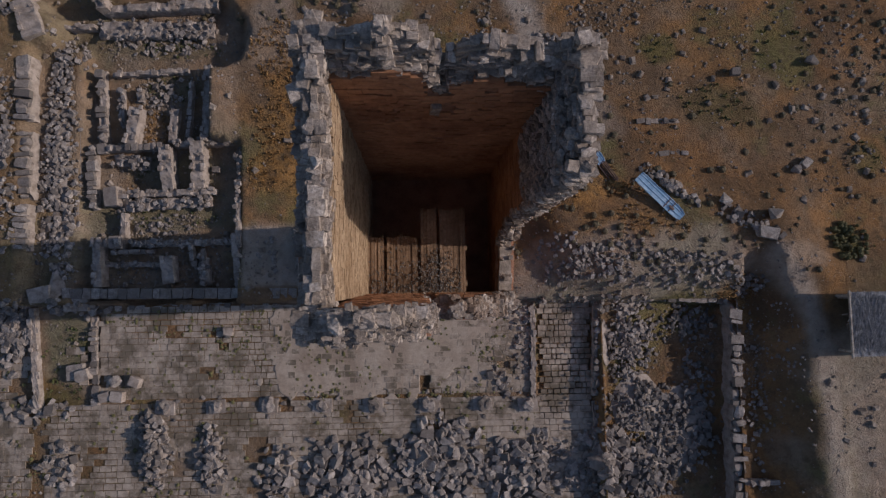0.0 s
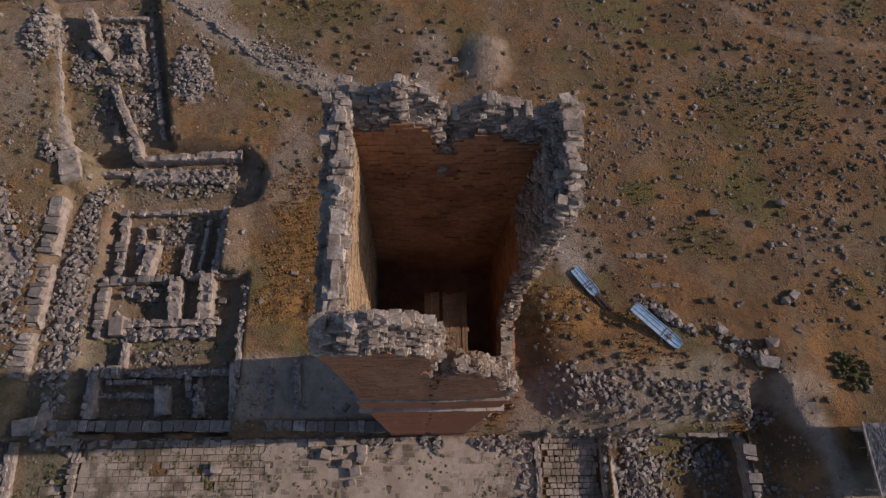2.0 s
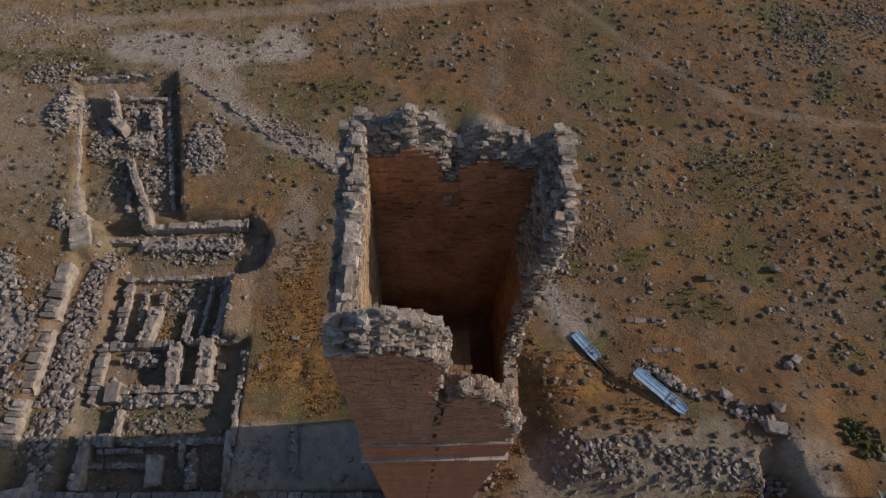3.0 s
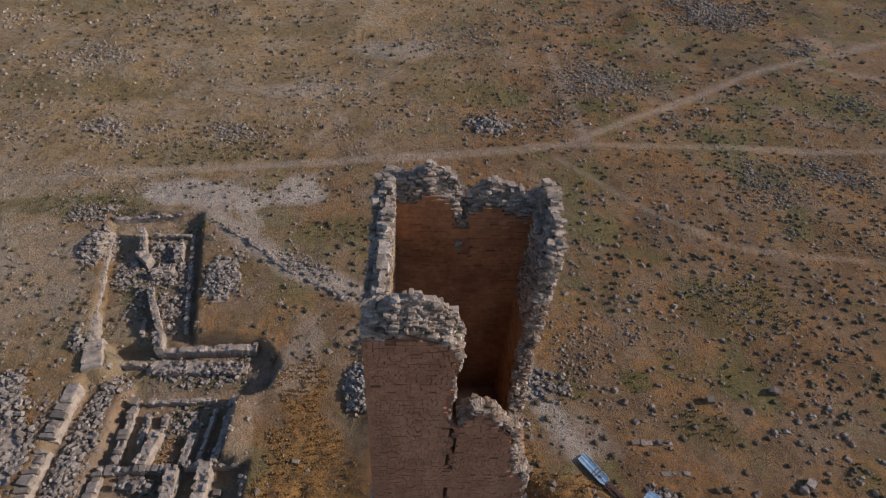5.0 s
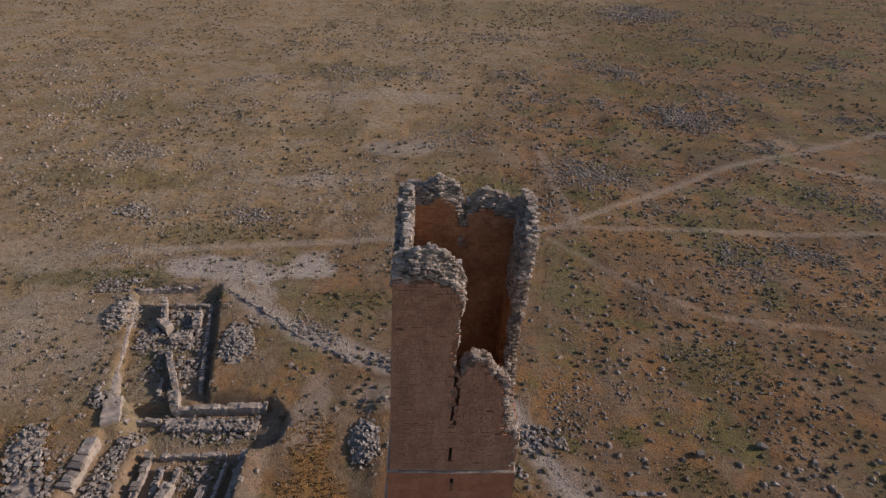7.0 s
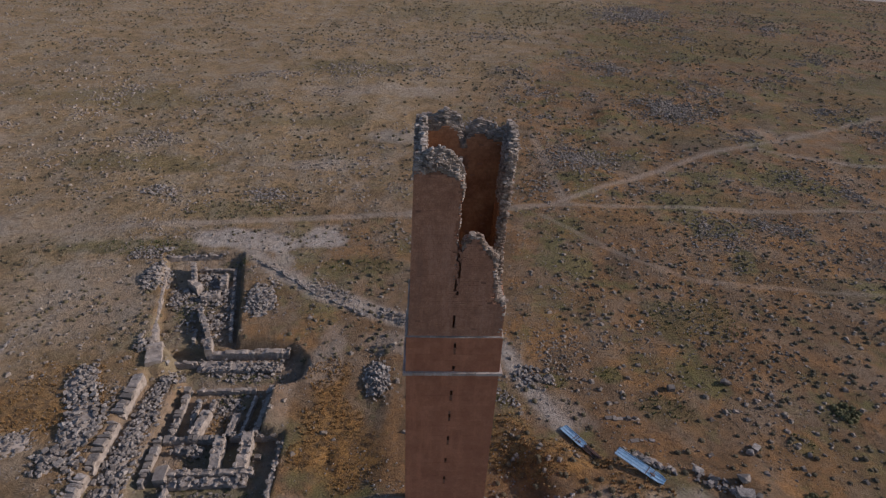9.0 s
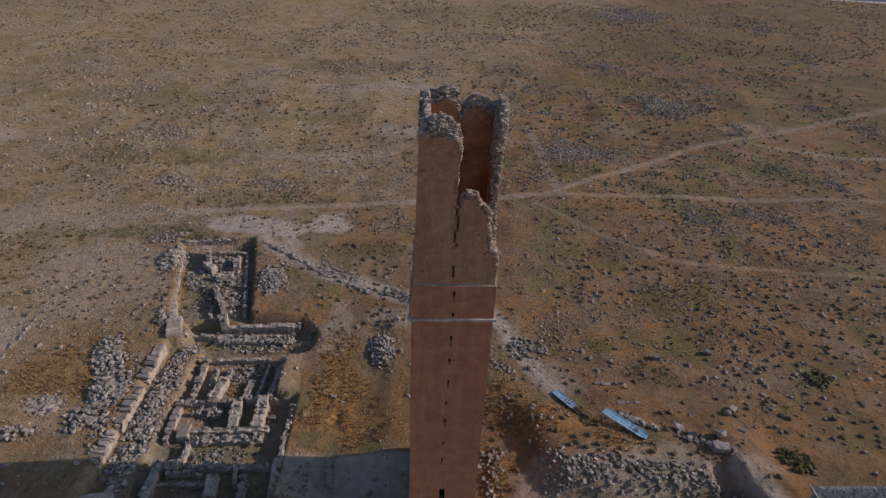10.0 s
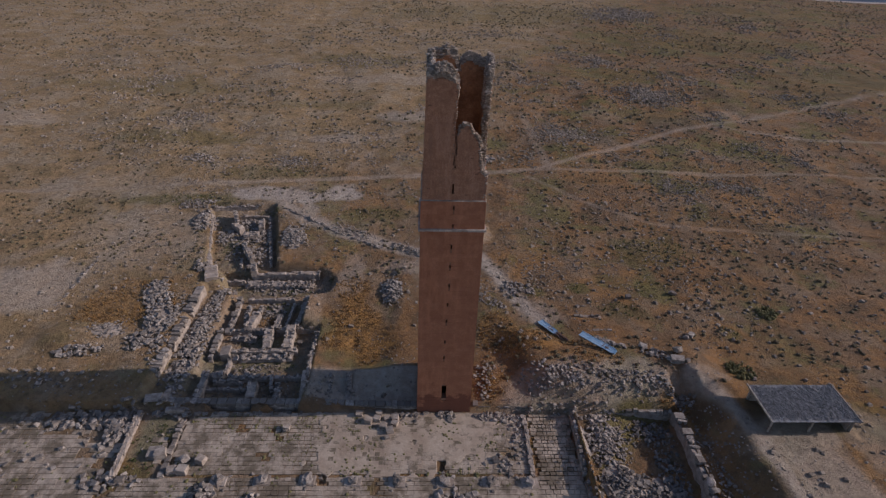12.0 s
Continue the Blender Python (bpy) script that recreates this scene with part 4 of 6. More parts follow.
def build_shaft():
    """The plain lower shaft with its slits and door, the band and the two ledges."""
    rng = random.Random(3)
    blocks = Soup()
    for z0, z1, inset in ((-1.0, BAND, 0.0), (BAND + 0.18, SHELF - 0.06, 0.02)):
        for side in ("south", "north", "west", "east"):
            place, (u0, u1) = wall_frame(side, inset)
            core = Soup()
            thick = 0.75
            a, b = (u0, u1) if side in ("south", "north") else (u0 + thick, u1 - thick)
            if side == "south":
                core.slab(place, a, -0.36, 0.05, thick, z0, z1)
                core.slab(place, 0.16, b, 0.05, thick, z0, z1)
                cuts = sorted([(s0, s1, c) for c, s0, s1 in SLITS if z0 < s0 < z1] + ([(DOOR_LOW, DOOR_TOP, -0.1)] if z0 < 0 else []))
                low = z0
                for s0, s1, c in cuts:
                    core.slab(place, -0.36, 0.16, 0.05, thick, low, s0)
                    w = DOOR_HALF if s1 == DOOR_TOP else 0.13
                    if w < 0.2:
                        core.slab(place, -0.36, c - 0.06, 0.05, thick, s0, s1)
                        core.slab(place, c + 0.06, 0.16, 0.05, thick, s0, s1)
                    else:
                        core.slab(place, -0.36, c - w, 0.05, thick, s0, s1)
                    low = s1
                core.slab(place, -0.36, 0.16, 0.05, thick, low, z1)
            else:
                core.slab(place, a, b, 0.05, thick, z0, z1)
            core.make("shaft_core", M_MORTAR, tower)
            z, course = z0, 0
            while z < z1 - 0.05:
                hgt = min(0.42, z1 - z)
                u = u0 - (0.4 if course % 2 else 0)
                while u < u1:
                    ln = rng.uniform(0.6, 0.95)
                    c0, c1 = max(u, u0), min(u + ln, u1)
                    u += ln
                    if c1 - c0 < 0.1:
                        continue
                    spans = [(c0, c1)]
                    if side == "south":
                        for c, s0, s1 in SLITS + [(-0.1, DOOR_LOW, DOOR_TOP)]:
                            w = DOOR_HALF if s1 == DOOR_TOP else 0.06
                            if z < s1 and z + hgt > s0:
                                spans = [q for p0, p1 in spans for q in ((p0, min(p1, c - w)), (max(p0, c + w), p1)) if q[1] - q[0] > 0.03]
                    for p0, p1 in spans:
                        d = rng.uniform(0, 0.008)
                        blocks.slab(place, p0 + 0.003, p1 - 0.003, -d, 0.1, z + 0.003, z + hgt - 0.003)
                z += hgt
                course += 1
    blocks.make("ashlar_facing", M_ASHLAR, tower, "smooth red-brown stone facing with narrow slits")
    tagged(tower.children[-1], kind="stuff")
    # the white ledge under the band, in separate stones; the thin ledge above the band
    for zlo, zhi, out in ((BAND - 0.02, BAND + 0.18, 0.17), (SHELF - 0.06, SHELF + 0.02, 0.05)):
        for side in ("south", "north", "west", "east"):
            place, (u0, u1) = wall_frame(side, out)
            u = u0
            while u < u1 - 0.05:
                ln = min(rng.uniform(0.45, 0.95), u1 - u)
                ledge = Soup()
                ledge.slab(place, u + 0.01, u + ln - 0.01, rng.uniform(0, 0.03), 0.55, zlo + rng.uniform(0, 0.02), zhi - rng.uniform(0, 0.03))
                ledge.make("ledge_stone", M_CORNICE if zlo < 21 else M_PATCHED, tower, "pale projecting ledge stone")
                u += ln
    # a small timber stage by the split, on two beams; the rest of the shaft is open and dark below
    for y in (-0.3, 0.75):
        beam = Soup()
        beam.slab(lambda u, d, z: (across(u, z), d, z), TX0 + 0.3, PLANK_EAST + 0.1, y, y + 0.16, PLATFORM - 0.22, PLATFORM - 0.05)
        beam.make("beam", M_PLANK, tower, "old timber beam across the hollow shaft")
    x = PLANK_WEST
    k = 0
    while x < PLANK_EAST:
        w = rng.uniform(0.075, 0.11)
        pl = Soup()
        dz = rng.uniform(-0.012, 0.02)
        end = PLANK_END - (0.75 if x < -0.45 else 0.0) + rng.uniform(-0.08, 0.06)
        pl.slab(lambda u, d, z: (u, d, z), x, x + w - 0.012, y_low(PLATFORM) + T, end, PLATFORM - 0.05 + dz, PLATFORM + dz)
        pl.make("plank", M_PLANK, tower, "old brown floor plank")
        x += w
        k += 1
        if k in (5, 15, 20):
            x += 0.09
    # dry twigs and rubble that lie on the boards
    litter = []
    for k in range(1100):
        u, v = rng.uniform(PLANK_WEST, PLANK_EAST - 0.05), abs(rng.gauss(0, 0.5))
        if rng.random() < 0.45:
            u, v = rng.gauss(0.05, 0.28), abs(rng.gauss(0.5, 0.4))
        if v > 1.7 or not PLANK_WEST < u < PLANK_EAST:
            continue
        q = rng.uniform(0.012, 0.04)
        litter.append((rng.choice(ROCKS)[1:], (u, y_low(PLATFORM) + T + 0.04 + v, PLATFORM + 0.02 + rng.uniform(0, 0.05)), (q * rng.uniform(1, 2.5), q, q * 0.7), [rng.uniform(-0.5, 0.5), rng.uniform(-0.5, 0.5), rng.uniform(0, 6.3)]))
    tagged(joined_mixed("litter", litter, M_DARKS, tower, "grey twigs and rubble on the boards"), kind="stuff")
    floor_core = Soup()
    floor_core.slab(lambda u, d, z: (across(u, z), d, z), TX0 + 0.3, TX1 - 0.3, TY0 + 0.3, TY1 - 0.3, 22.6, 22.9)
    floor_core.make("platform", M_MORTAR, tower)


build_shaft()


# ---- ruined walls ----
def wall_core(name, p0, p1, width, zb, zt, mat, parent, rng, seg=0.2, worn=0.5, ends=0.3):
    """A low wall's body: a strip with a worn, uneven top, crumbled sides and ends."""
    a, b = Vector((*p0, 0)), Vector((*p1, 0))
    ln = (b - a).length
    d = (b - a) / ln
    s = Vector((-d.y, d.x, 0))
    n = max(3, int(ln / seg))
    off = rng.uniform(0, 500)
    cuts = (-1.06, -1.0, -0.95, -0.5, 0.0, 0.5, 0.95, 1.0, 1.06)
    v, f, gone = [], [], 0.0
    for i in range(n + 1):
        c = a + d * ln * i / n
        end = min(i, n - i) * ln / n
        if i % 3 == 0:
            gone = rng.choice((0.0, 0.0, 0.06, 0.14, 0.25 if worn > 0.3 else 0.1))
        sink = ends * max(0.0, 1 - end / 0.5) * rng.uniform(0.5, 1)
        for k, q in enumerate(cuts):
            wide = width / 2 * (1 + worn * (float(noise2(off + i * ln / n, 0 if q < 0 else 40, 0.9, 7)) - 0.5))
            drop = worn * (zt - zb) * max(0.0, float(noise2(off + i * ln / n, q * 0.6 + 9, 1.1, 8)) - 0.5)
            z = zb if k in (0, 8) else zt - drop - sink * (zt - zb) - (0.05 if k in (1, 7) else 0.0) - gone * (zt - zb) + rng.uniform(-0.03, 0.03)
            p = c + s * (q * wide + rng.uniform(-0.03, 0.03)) + d * rng.uniform(-0.05, 0.05)
            v.append((p.x, p.y, z))
        if i:
            o = (i - 1) * 9
            f += [(o + k, o + k + 1, o + 10 + k, o + 9 + k) for k in range(8)]
    f += [tuple(range(8, -1, -1)), tuple(range(n * 9, n * 9 + 9))]
    return mesh_object(name, v, f, mat, parent)


def ruined_wall(p0, p1, width, zt, style, label, seed, zb=None):
    """style: plain (worn plastered top), ashlar (a row of squared blocks), rubble (loose stones packed on a core), dressed (two courses of tight squared blocks)."""
    rng = random.Random(seed)
    a, b = Vector((*p0, 0)), Vector((*p1, 0))
    mid = (a + b) / 2
    ln = (b - a).length
    d = (b - a) / ln
    s = Vector((-d.y, d.x, 0))
    turn = math.atan2(d.y, d.x)
    spots = [a + d * ln * k / 8 + s * q for k in range(9) for q in (-width / 2, 0, width / 2)]
    low = float(height([q.x for q in spots], [q.y for q in spots]).min()) - 0.15 if zb is None else zb
    th = thing("ruined_wall", (0, 0, 0), label, "wall", "walls of the dug ruins")
    core_top = {"plain": zt, "ashlar": zt - 0.18, "dressed": zt - 0.12, "rubble": zt - 0.12}[style]
    wall_core("wall_core", p0, p1, width * {"plain": 1.0, "ashlar": 0.72, "dressed": 0.85, "rubble": 0.9}[style], low, core_top, M_CORE, th, rng, worn=0.2 if style == "plain" else 0.45, ends=0.06 if style == "plain" else 0.3)
    if style == "plain":
        for _ in range(int(ln * 3.2)):
            q = a + d * rng.uniform(0, ln) + s * rng.choice((-1, 1)) * width * rng.uniform(0.3, 0.5)
            sz = rng.uniform(0.14, 0.36)
            piece("stone", rng.choice(PALE_BLOCKS)[0], M_PATCHED, (q.x, q.y, zt - rng.uniform(0.02, 0.25)), (sz * 1.3, sz, sz * 0.7), (rng.uniform(-.1, .1), rng.uniform(-.1, .1), turn + rng.uniform(-.2, .2)), th)
        for _ in range(int(ln * width * 7) if width >= 1.2 and "pier" not in label else 0):
            side = rng.uniform(-0.75, 0.75)
            q = a + d * rng.uniform(0, ln) + s * width * side
            sz = rng.uniform(0.25, 0.62)
            piece("stone", rng.choice(PALE_BLOCKS)[0], M_PATCHED, (q.x, q.y, zt - sz * rng.uniform(0.0, 0.45) - (rng.uniform(0.1, 0.7) if abs(side) > 0.48 else 0)), (sz * 1.35, sz, sz * 0.6), (rng.uniform(-.25, .25), rng.uniform(-.25, .25), turn + rng.uniform(-.5, .5)), th)
    elif style == "dressed":
        u = 0.0
        while u < ln - 0.2:
            bl = min(rng.choice((rng.uniform(0.5, 0.7), rng.uniform(0.65, 1.0))), ln - u)
            q = a + d * (u + bl / 2) + s * rng.uniform(-0.02, 0.02)
            for lower in (0.0, 0.44):
                if lower or rng.random() > 0.04:
                    piece("stone", rng.choice(GREY_BLOCKS)[0], M_STONE, (q.x, q.y, zt - 0.2 - lower + rng.uniform(-0.03, 0.03)), (bl * rng.uniform(0.96, 1.0), width * rng.uniform(0.92, 1.05), 0.44), (rng.uniform(-.02, .02), rng.uniform(-.02, .02), turn + rng.uniform(-.025, .025)), th)
            u += bl
    elif style == "ashlar":
        u = 0.0
        while u < ln - 0.15:
            bl = min(rng.choice((rng.uniform(0.28, 0.5), rng.uniform(0.45, 0.95))), ln - u)
            q = a + d * (u + bl / 2) + s * rng.uniform(-0.04, 0.04)
            h = rng.uniform(0.36, 0.5)
            if rng.random() > 0.1:
                piece("stone", rng.choice(GREY_BLOCKS if rng.random() < 0.6 else GREY_ROCKS)[0], M_STONE, (q.x, q.y, zt - h / 2 + rng.uniform(-0.2, 0.07)), (bl * rng.uniform(0.8, 1.0), width * rng.uniform(0.6, 1.1), h), (rng.uniform(-.11, .11), rng.uniform(-.11, .11), turn + rng.uniform(-.16, .16)), th)
            u += bl
    else:
        for _ in range(int(ln * width * 10) + 3):
            q = a + d * rng.uniform(0, ln) + s * rng.uniform(-0.55, 0.55) * width
            sz = rng.uniform(0.16, 0.38)
            piece("stone", rng.choice(GREY_ROCKS if rng.random() < 0.6 else GREY_BLOCKS)[0], M_STONE, (q.x, q.y, zt - rng.uniform(-0.02, 0.3)), (sz * rng.uniform(0.9, 1.4), sz, sz * rng.uniform(0.6, 0.9)), (rng.uniform(-.4, .4), rng.uniform(-.4, .4), rng.uniform(0, 6.3)), th)
    return th


PALE, RUB, ASH = "pale weathered low wall of a dug room", "low rubble-stone wall of a dug room", "row of squared grey blocks along a dug room"
ROOMS_NORTH = [
    ((-24.5, 20.9), (-16.0, 21.35), 0.55, 0.15, "plain", "long low wall with a pale worn plaster top"),
    ((-25.2, 19.6), (-16.5, 19.6), 1.35, -0.35, "rubble", "broad bank of packed rubble under a plastered wall"),
    ((-24.9, 16.4), (-24.6, 10.8), 0.8, -0.15, "ashlar", ASH),
    ((-24.0, 16.05), (-18.3, 16.3), 0.28, -0.3, "plain", PALE),
    ((-23.4, 15.0), (-23.3, 12.0), 0.4, -0.45, "rubble", RUB),
    ((-16.65, 16.6), (-16.9, 10.8), 0.48, 0.1, "plain", "tall narrow wall with a smooth pale top"),
    ((-18.1, 15.6), (-18.25, 10.8), 0.36, -0.25, "ashlar", ASH),
    ((-22.05, 13.4), (-22.4, 10.6), 0.85, 0.1, "plain", "thick stub of pale squared masonry"),
    ((-22.0, 15.0), (-22.0, 14.0), 0.6, -0.3, "ashlar", ASH),
    ((-19.3, 13.4), (-19.5, 10.8), 0.6, -0.4, "plain", PALE),
    ((-25.1, 10.3), (-20.2, 10.45), 0.75, -0.15, "ashlar", ASH),
    ((-19.2, 10.6), (-14.9, 10.75), 0.5, -0.1, "rubble", RUB),
    ((-24.0, 9.5), (-21.3, 9.2), 1.0, -0.45, "rubble", RUB),
    ((-19.85, 10.3), (-19.5, 7.15), 0.85, 0.15, "plain", "thick stub of pale squared masonry"),
    ((-17.4, 10.7), (-17.25, 7.1), 0.9, 0.25, "plain", "thick stub of pale squared masonry"),
]
ROOMS_SOUTH = [
    ((-23.8, 6.8), (-16.1, 6.95), 0.42, -0.15, "plain", PALE),
    ((-23.4, 6.0), (-16.5, 6.2), 0.85, -0.35, "rubble", RUB),
    ((-25.4, 10.6), (-25.2, 5.7), 0.7, -0.1, "ashlar", ASH),
    ((-22.95, 5.4), (-22.9, 3.5), 0.35, -0.3, "plain", PALE),
    ((-25.1, 3.2), (-22.9, 3.2), 0.75, 0.0, "ashlar", ASH),
    ((-22.5, 3.1), (-11.2, 3.2), 0.5, -0.3, "rubble", RUB),
    ((-14.35, 10.4), (-14.3, 2.7), 0.45, 0.12, "rubble", RUB),
    ((-25.0, 2.2), (-24.7, 0.2), 0.5, -0.3, "ashlar", ASH),
    ((-19.6, 2.1), (-19.4, 0.1), 0.9, -0.1, "plain", PALE),
    ((-17.2, 2.7), (-17.0, 0.2), 0.4, -0.3, "rubble", RUB),
    ((-14.2, 2.6), (-14.1, 0.2), 0.45, -0.2, "ashlar", ASH),
    ((-11.9, 2.4), (-11.8, 0.2), 0.5, -0.2, "rubble", RUB),
    ((-25.0, 1.6), (-20.0, 1.5), 0.4, -0.45, "rubble", RUB),
    ((-18.0, 2.95), (-17.6, 1.2), 0.4, -0.25, "ashlar", ASH),
    ((-16.95, 1.95), (-16.7, -0.1), 0.5, -0.15, "rubble", RUB),
]
ROOMS_SHADED = [
    ((-14.6, 3.8), (-14.3, -0.3), 0.45, 0.05, "plain", PALE),
    ((-11.9, 2.2), (-11.55, 1.1), 0.4, -0.2, "ashlar", ASH),
    ((-14.2, 2.05), (-12.0, 2.05), 0.4, -0.25, "rubble", RUB),
    ((-9.95, 3.6), (-9.65, -0.4), 0.5, -0.1, "rubble", RUB),
    ((-24.75, 3.4), (-24.5, -0.1), 0.6, 0.05, "plain", PALE),
    ((-23.85, 2.5), (-20.8, 2.5), 0.45, -0.2, "ashlar", ASH),
    ((-60, -0.3), (-31.6, -0.5), 0.8, 0.1, "dressed", "long row of squared stones along a paved court"),
    ((-31.5, -0.5), (-10.6, -0.75), 0.8, 0.1, "dressed", "long row of squared stones along a paved court"),
    ((-10.6, -0.75), (-2.8, -0.9), 0.8, 0.05, "dressed", "long row of squared stones against the tower"),
    ((2.7, -0.9), (12.4, -1.2), 0.75, 0.1, "dressed", "long row of squared stones beside the tower"),
    ((-24.0, -1.7), (-10.6, -1.6), 0.5, -0.35, "ashlar", "low step of dressed stones edging a paved court"),
    ((-29.75, 17.0), (-29.6, 12.2), 1.25, 1.1, "ashlar", "broad broken wall of big pale blocks"),
    ((-29.6, 11.4), (-29.5, 6.4), 1.1, 0.95, "ashlar", "broad broken wall of big pale blocks"),
    ((-29.6, 6.0), (-29.7, 2.6), 1.2, 1.0, "ashlar", "broad broken wall of big pale blocks"),
    ((-29.25, -1.6), (-28.6, -8.8), 0.42, 0.05, "plain", "narrow pale kerb between two paved courts"),
]
COURT_WALLS = [
    ((-24.95, -2.2), (-24.6, -8.8), 0.55, -0.1, "ashlar", "row of squared blocks edging a paved court"),
    ((7.62, -2.2), (7.55, -8.8), 0.32, -0.2, "plain", "narrow stone kerb beside fallen blocks"),
    ((12.4, -1.2), (12.1, -8.7), 0.5, 0.35, "ashlar", "stone wall beside a deep dug room"),
    ((12.6, -1.35), (22.4, -1.8), 0.6, 0.25, "ashlar", "stone wall beside a deep dug room"),
    ((22.7, -1.8), (22.4, -19.0), 1.0, 0.65, "ashlar", "long wall of single stones beside a trench"),
    ((12.2, -9.2), (12.0, -19.0), 0.5, 0.0, "rubble", "stone wall beside a deep dug room"),
    ((22.9, -15.3), (26.2, -15.3), 0.5, 0.3, "ashlar", "short cross wall over a trench"),
    ((-28.3, 19.6), (-25.3, 19.75), 0.3, -0.1, "plain", "thin pale cross wall"),
    ((-28.9, 18.4), (-29.9, 21.3), 1.5, 1.25, "plain", "massive pale pier of weathered masonry"),
    # the upper enclosure
    ((-34.1, 34.8), (-32.9, 29.6), 0.3, 0.4, "plain", "long sloping pale bank of broken masonry"),
    ((-32.9, 29.6), (-31.6, 24.6), 0.55, 0.4, "plain", "long sloping pale bank of broken masonry"),
    ((-31.6, 24.6), (-30.3, 21.2), 0.95, 0.5, "plain", "long sloping pale bank of broken masonry"),
    ((-31.1, 35.9), (-29.9, 32.7), 0.5, 1.05, "plain", "leaning pale wall stub among fallen stones"),
    ((-30.3, 32.6), (-28.8, 31.3), 0.85, 0.75, "plain", "leaning pale wall stub among fallen stones"),
    ((-30.3, 35.4), (-25.9, 35.5), 0.28, 0.35, "plain", PALE),
]
ENCLOSURE_WALLS = [
    ((-29.4, 34.3), (-26.6, 34.5), 0.25, 0.15, "rubble", RUB),
    ((-26.6, 33.9), (-26.1, 31.7), 0.75, 0.75, "plain", "pale wall stub among fallen stones"),
    ((-28.2, 29.9), (-26.1, 30.3), 0.75, 0.5, "plain", "pale wall stub among fallen stones"),
    ((-27.9, 28.3), (-26.9, 26.2), 0.6, 0.35, "rubble", RUB),
    ((-26.7, 26.0), (-25.2, 23.2), 0.5, 0.7, "plain", "leaning pale wall stub among fallen stones"),
    ((-27.0, 24.6), (-26.6, 22.4), 0.4, 0.1, "ashlar", ASH),
    ((-24.9, 22.6), (-24.35, 20.7), 0.75, 0.6, "plain", "pale wall stub at the corner of a dug enclosure"),
    ((-26.0, 36.2), (-22.7, 22.8), 0.5, 0.15, "ashlar", "row of squared stones under a dug bank"),
    ((-36.5, 37.6), (-26.0, 38.9), 0.45, 0.6, "rubble", "row of stones edging a dug enclosure"),
    # the line of stones beside the track
    ((-24.0, 37.3), (-19.2, 34.1), 0.4, 1.15, "rubble", "low line of stones along a dusty track"),
    ((-19.2, 34.1), (-14.5, 30.1), 0.4, 1.15, "rubble", "low line of stones along a dusty track"),
    ((-14.5, 30.1), (-8.0, 26.2), 0.4, 1.1, "rubble", "low line of stones along a dusty track"),
    # field walls
    ((-45.3, 24.0), (-45.0, 14.3), 0.4, 0.95, "rubble", "low line of stones across a field"),
    ((-45.0, 14.3), (-47.2, 6.4), 0.4, 0.9, "rubble", "low line of stones across a field"),
    ((15.5, 11.7), (18.9, 11.75), 0.5, 1.15, "ashlar", "short row of squared stones in dry soil"),
]
TRACK_WALLS = [
    ((16.5, 9.3), (19.5, 9.3), 0.4, 1.0, "ashlar", "short row of squared stones in dry soil"),
]
WALLS = ROOMS_NORTH + ROOMS_SOUTH + ROOMS_SHADED + COURT_WALLS + ENCLOSURE_WALLS + TRACK_WALLS
for k, (p0, p1, w, zt, style, label) in enumerate(WALLS):
    raised = 0.3 if 21.9 < p0[1] < 38 and -34 < p1[0] < -22 else 0.0      # the upper enclosure lies higher
    ruined_wall(p0, p1, w, zt + raised, style, label, 100 + k)


